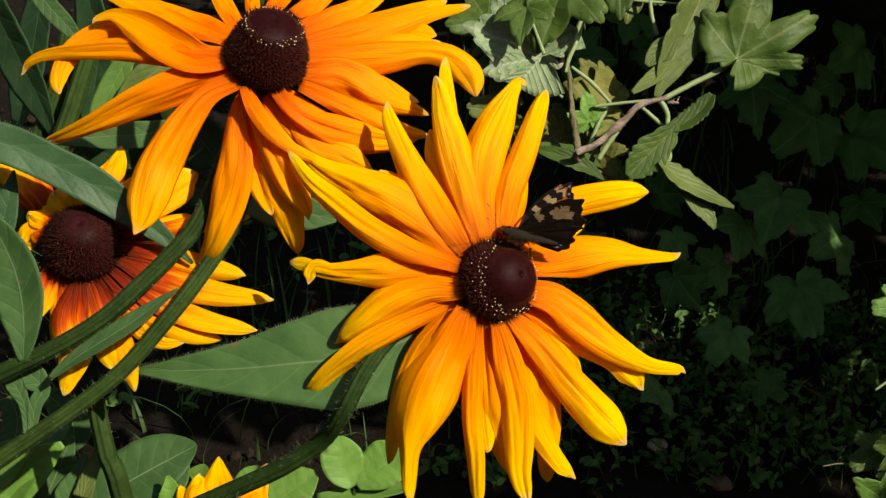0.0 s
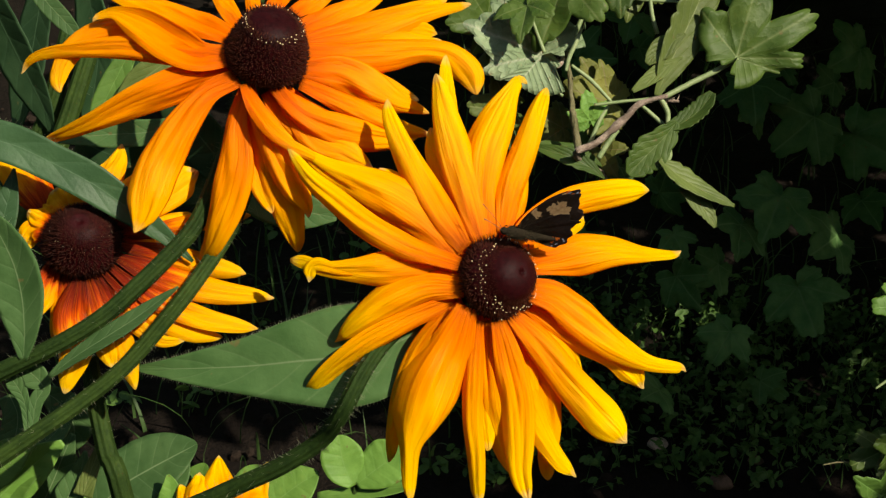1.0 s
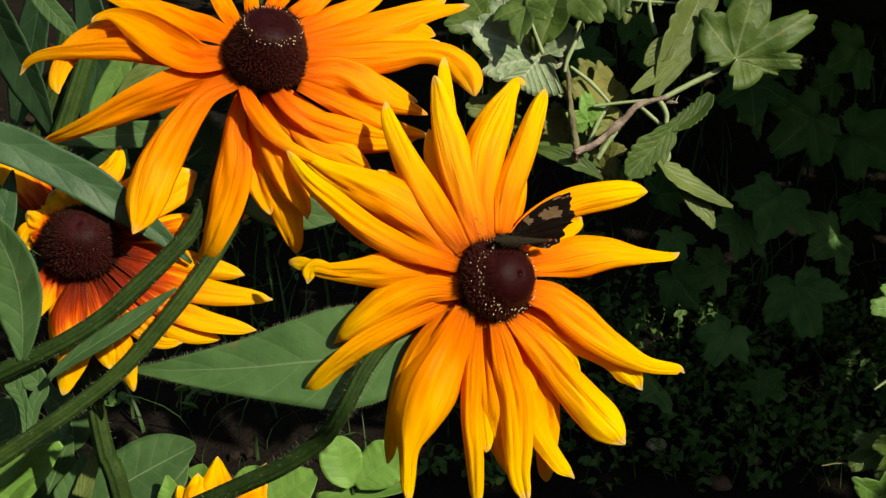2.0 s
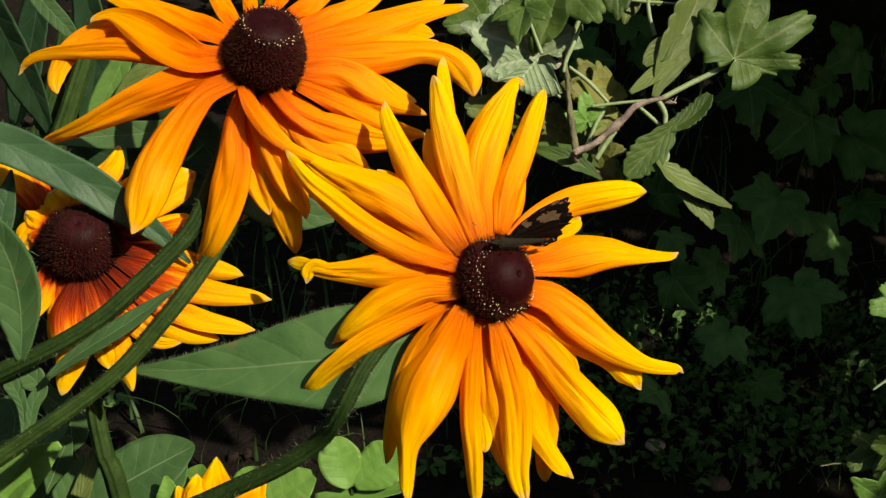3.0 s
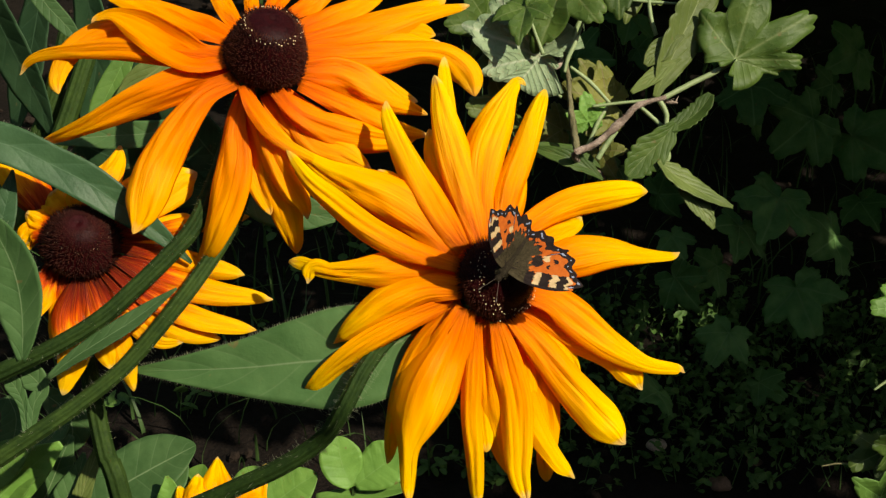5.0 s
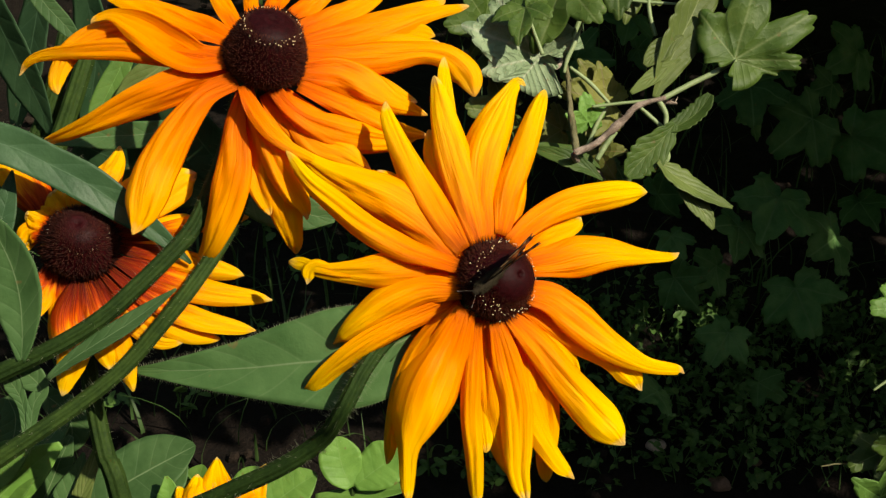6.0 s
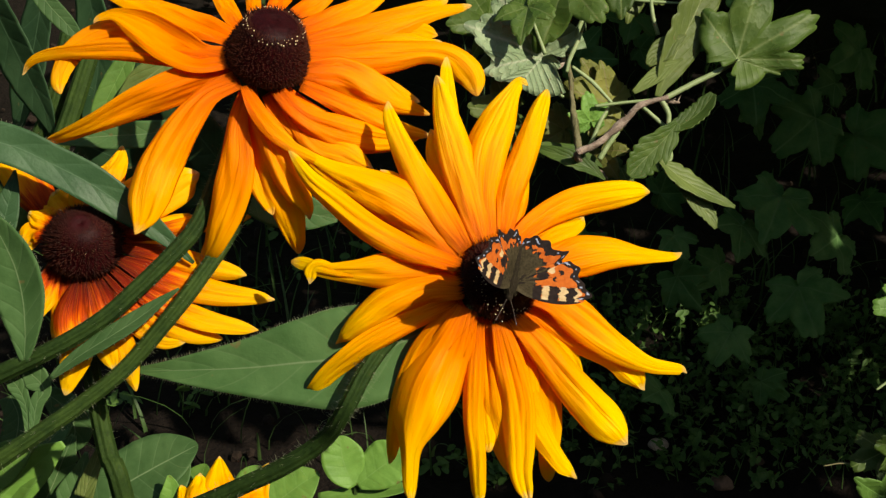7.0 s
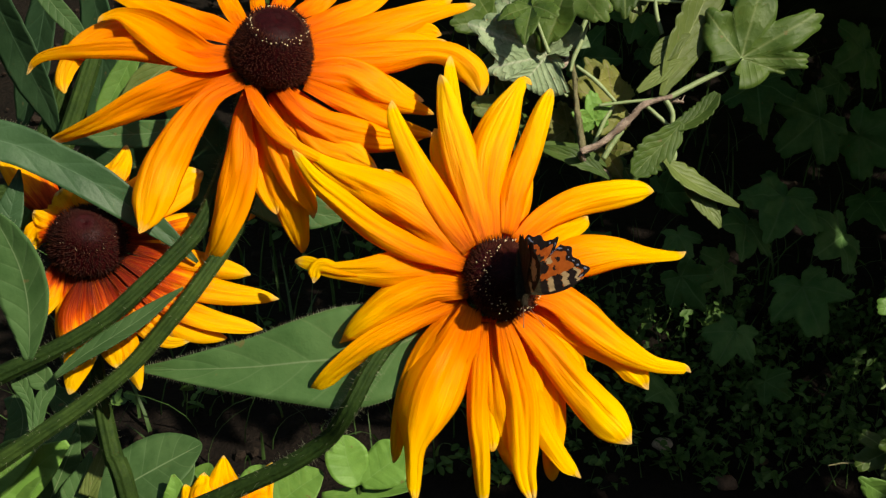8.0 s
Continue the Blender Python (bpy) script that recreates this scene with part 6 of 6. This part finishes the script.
def butterfly():
    ob = new("butterfly")
    ob.empty_display_size = 0.01
    tagged(ob, "small tortoiseshell butterfly, orange and black wings with blue-spotted edges", "butterfly")
    bm = bmesh.new()
    # head, furry chest and tapering tail along the y axis
    prof = [(-14.5, 0.25), (-13, 0.9), (-10, 1.35), (-6, 1.6), (-3.5, 1.5), (-2.5, 1.7), (0, 2.35), (2.5, 2.3), (4.4, 1.5), (5.0, 1.25), (6.0, 1.45), (7.0, 1.2), (7.6, 0.5)]
    rings = []
    rng = random.Random(4)
    for y, r in prof:
        rings.append([bm.verts.new(Vector((r * math.cos(a), y, r * math.sin(a) * 1.05)) * 0.001) for a in [6.2832 * k / 14 for k in range(14)]])
    for a, b in zip(rings, rings[1:]):
        for k in range(14):
            bm.faces.new((a[k], b[k], b[(k + 1) % 14], a[(k + 1) % 14]))
    bm.faces.new(rings[0])
    bm.faces.new(rings[-1][::-1])
    limbs = {}
    limbs["body"] = part("body", bm, BODY, None, "furry dark olive-brown body")
    for s in (-1, 1):
        bm = bmesh.new()
        prev = None
        for k in range(11):
            f = k / 10
            c = Vector((s * (0.7 + 3.2 * f), 7 + 9.5 * f, 0.6 + 9.0 * f - 1.5 * f * f))
            r = 0.085 if k < 9 else 0.2
            ring = [bm.verts.new((c + Vector((math.cos(a), 0, math.sin(a))) * r) * 0.001) for a in (0, 1.05, 2.09, 3.14, 4.19, 5.24)]
            if prev:
                for j in range(6):
                    bm.faces.new((prev[j], prev[(j + 1) % 6], ring[(j + 1) % 6], ring[j]))
            prev = ring
        bm.faces.new(prev)
        limbs["antenna%d" % s] = part("antenna", bm, ANTENNA, None, "thin clubbed antenna")
        for y, reach in ((3.0, 3.0), (0.5, 0.0), (-2.0, -3.0)):
            bm = bmesh.new()
            a, b, c = Vector((s * 1.2, y, -1.4)), Vector((s * 4.2, y + reach * 0.5, -1.0)), Vector((s * 5.2, y + reach, -4.6))
            spike(bm, a * 0.001, b * 0.001, 0.00028, 5)
            spike(bm, b * 0.001, a.lerp(b, 0.7) * 0.001, 0.00018, 5)
            spike(bm, b * 0.001, c * 0.001, 0.0002, 5)
            limbs["leg%d%d" % (s, y)] = part("leg", bm, WING_DARK)
        limbs["fore%d" % s] = part("forewing", wing_mesh(s, "fore", FORE_RIM, (0.8, 1.2), (0.40, 0.76)), SCALES, None, "orange forewing with black and cream blocks")
        limbs["hind%d" % s] = part("hindwing", wing_mesh(s, "hind", HIND_RIM, (0.6, 0.0), (0.28, 0.80)), SCALES, None, "dark-based hindwing with an orange band")
    for o in limbs.values():
        o.parent = ob
    for s in (-1, 1):
        for kind, far, lo, hi in (("fore", 7.5, -50, 40), ("hind", 12.0, -85, -15)):
            bm = bmesh.new()
            for _ in range(130):
                th, r = radians(rng.uniform(lo, hi)), far * math.sqrt(rng.uniform(0.01, 1.0))
                a = Vector((s * r * math.cos(th), r * math.sin(th), 0.10))
                out = Vector((s * math.cos(th), math.sin(th) - 0.25, rng.uniform(0.05, 0.30))).normalized()
                spike(bm, a * 0.001, (a + out * rng.uniform(1.0, 2.6)) * 0.001, 0.00004)
            part("wing_fur", bm, FUR, limbs["%s%d" % (kind, s)], "olive hairs over the wing root", "stuff")
    bm = bmesh.new()
    for _ in range(900):
        y, th = rng.uniform(-7, 5.5), rng.uniform(0, 6.28)
        o = Vector((math.cos(th), 0, math.sin(th)))
        a = (Vector((0, y, 0)) + o * (1.9 if y > -3 else 1.4)) * 0.001
        spike(bm, a, a + (o * 0.8 + Vector((0, -1.0, 0))) * 0.0015, 0.00007)
    part("fur", bm, FUR, limbs["body"], "olive fur on the chest", "stuff")
    return ob, limbs


insect, limbs = butterfly()


def posture(t, place, ahead, up):
    """The butterfly's pose: chest at a place, head ahead, wings' hinge side up."""
    a = way(*ahead)
    d = way(*up)
    d = (d - a * d.dot(a)).normalized()
    x = a.cross(d)
    m = Matrix((x, a, d)).transposed().to_4x4()
    m.translation = at(*place)
    return t, m


def wing_rows(side, rows, extra):
    """Raise of the wing from flat, and its sweep to the rear, in degrees."""
    return [(t, pose(0, 0, 0.0006, 0, -side * raise_, 0) @ pose(0, 0, 0, 0, 0, side * (sweep + extra))) for t, raise_, sweep in rows]


def motions():
    walk(insect, [
        posture(0, (29.68, 5.55, 460), (-0.94, 0.22, 0.15), (0.3, 0.66, 0.7)),
        posture(0.5, (29.68, 5.98, 460), (-0.94, 0.22, 0.15), (0.3, 0.66, 0.7)),
        posture(1, (28.62, 5.55, 460), (-0.94, 0.15, 0.2), (0.33, 0.66, 0.68)),
        posture(1.5, (27.33, 4.27, 460), (-0.95, 0.06, 0.25), (0.36, 0.66, 0.66)),
        posture(3, (26.27, 2.99, 460), (-0.95, -0.05, 0.3), (0.42, 0.56, 0.72)),
        posture(3.5, (26.48, 2.35, 460), (-0.95, -0.1, 0.3), (0.46, 0.54, 0.71)),
        posture(4, (27.55, 1.50, 460), (-0.9, -0.25, 0.35), (0.5, 0.55, 0.67)),
        posture(4.2, (26.86, -3.98, 452), (-0.44, -0.55, 0.71), (0.54, 0.46, 0.71)),
        posture(4.4, (27.28, -4.41, 452), (-0.5, -0.6, 0.6), (0.4, 0.5, 0.75)),
        posture(4.5, (27.9, -3.9, 452), (-0.5, -0.68, 0.5), (0.38, 0.46, 0.8)),
        posture(4.6, (26.03, -2.73, 452), (-0.5, -0.84, 0.25), (0.25, 0.45, 0.85)),
        posture(4.7, (26.44, -3.15, 452), (-0.5, -0.84, 0.25), (0.25, 0.45, 0.85)),
        posture(5.2, (21.41, -8.18, 452), (-0.6, -0.7, 0.35), (0.35, 0.4, 0.85)),
        posture(5.8, (17.6, -12.0, 450.5), (-0.62, -0.6, 0.5), (0.34, 0.42, 0.85)),
        posture(6.2, (15.9, -12.1, 450.5), (-0.72, -0.5, 0.5), (0.34, 0.40, 0.86)),
        posture(6.6, (15.9, -12.3, 450.5), (-0.72, -0.5, 0.5), (0.34, 0.40, 0.86)),
        posture(6.8, (20.08, -16.11, 450.5), (-0.4, -0.88, 0.3), (0.25, 0.3, 0.9)),
        posture(7, (25.2, -11.6, 450.5), (-0.22, -0.96, 0.15), (0.1, 0.2, 0.97)),
        posture(7.2, (26.57, -13.17, 450.5), (0.12, -0.97, 0.2), (0.12, 0.3, 0.93)),
        posture(7.4, (27.82, -11.92, 450.5), (-0.03, -0.98, 0.15), (0.08, 0.22, 0.97)),
        posture(7.5, (26.14, -12.97, 450.5), (0.13, -0.96, 0.2), (0.14, 0.29, 0.93)),
        posture(7.6, (27.82, -13.38, 450.5), (0.16, -0.96, 0.2), (0.15, 0.3, 0.92)),
        posture(7.8, (27.39, -13.81, 450.5), (0.1, -0.97, 0.2), (0.2, 0.34, 0.9)),
        posture(8, (27.39, -14.01, 450.5), (0.1, -0.97, 0.2), (0.2, 0.34, 0.9)),
    ])
    left = [(0, 89, -42), (3.5, 89, -42), (4.2, 88, -32), (4.4, 86, -32), (4.5, 74, -30), (4.6, 14, -22), (4.7, 12, -22), (5.2, 46, -24), (5.8, 78, -30), (6, 85, -32), (6.2, 89, -32), (6.6, 89, -32), (6.8, 70, -26), (6.9, 30, -16), (7, 12, -12), (7.2, 18, -10), (7.4, 8, -10), (7.5, 16, -7), (7.6, 20, -7), (7.8, 46, -11), (8, 54, -13)]
    right = [(0, 85, -30), (0.5, 86, -31), (0.7, 87, -36), (0.9, 90, -42), (3.5, 90, -42), (4.2, 88, -32), (4.4, 87, -32), (4.5, 83, -30), (4.6, 50, -20), (4.7, 50, -20), (5.2, 62, -24), (5.8, 86, -30), (6, 89, -32), (6.2, 90, -32), (6.6, 89, -32), (6.8, 84, -26), (6.9, 62, -16), (7, 56, -14), (7.2, 80, -14), (7.4, 50, -14), (7.5, 80, -12), (7.6, 82, -12), (7.8, 86, -16), (8, 88, -16)]
    for side, rows in ((-1, left), (1, right)):
        walk(limbs["fore%d" % side], wing_rows(side, rows, 0.0))
        walk(limbs["hind%d" % side], wing_rows(side, [(t, r * 0.98, -11 if s > -23 else s * 0.75) for t, r, s in rows], 0.0))


motions()
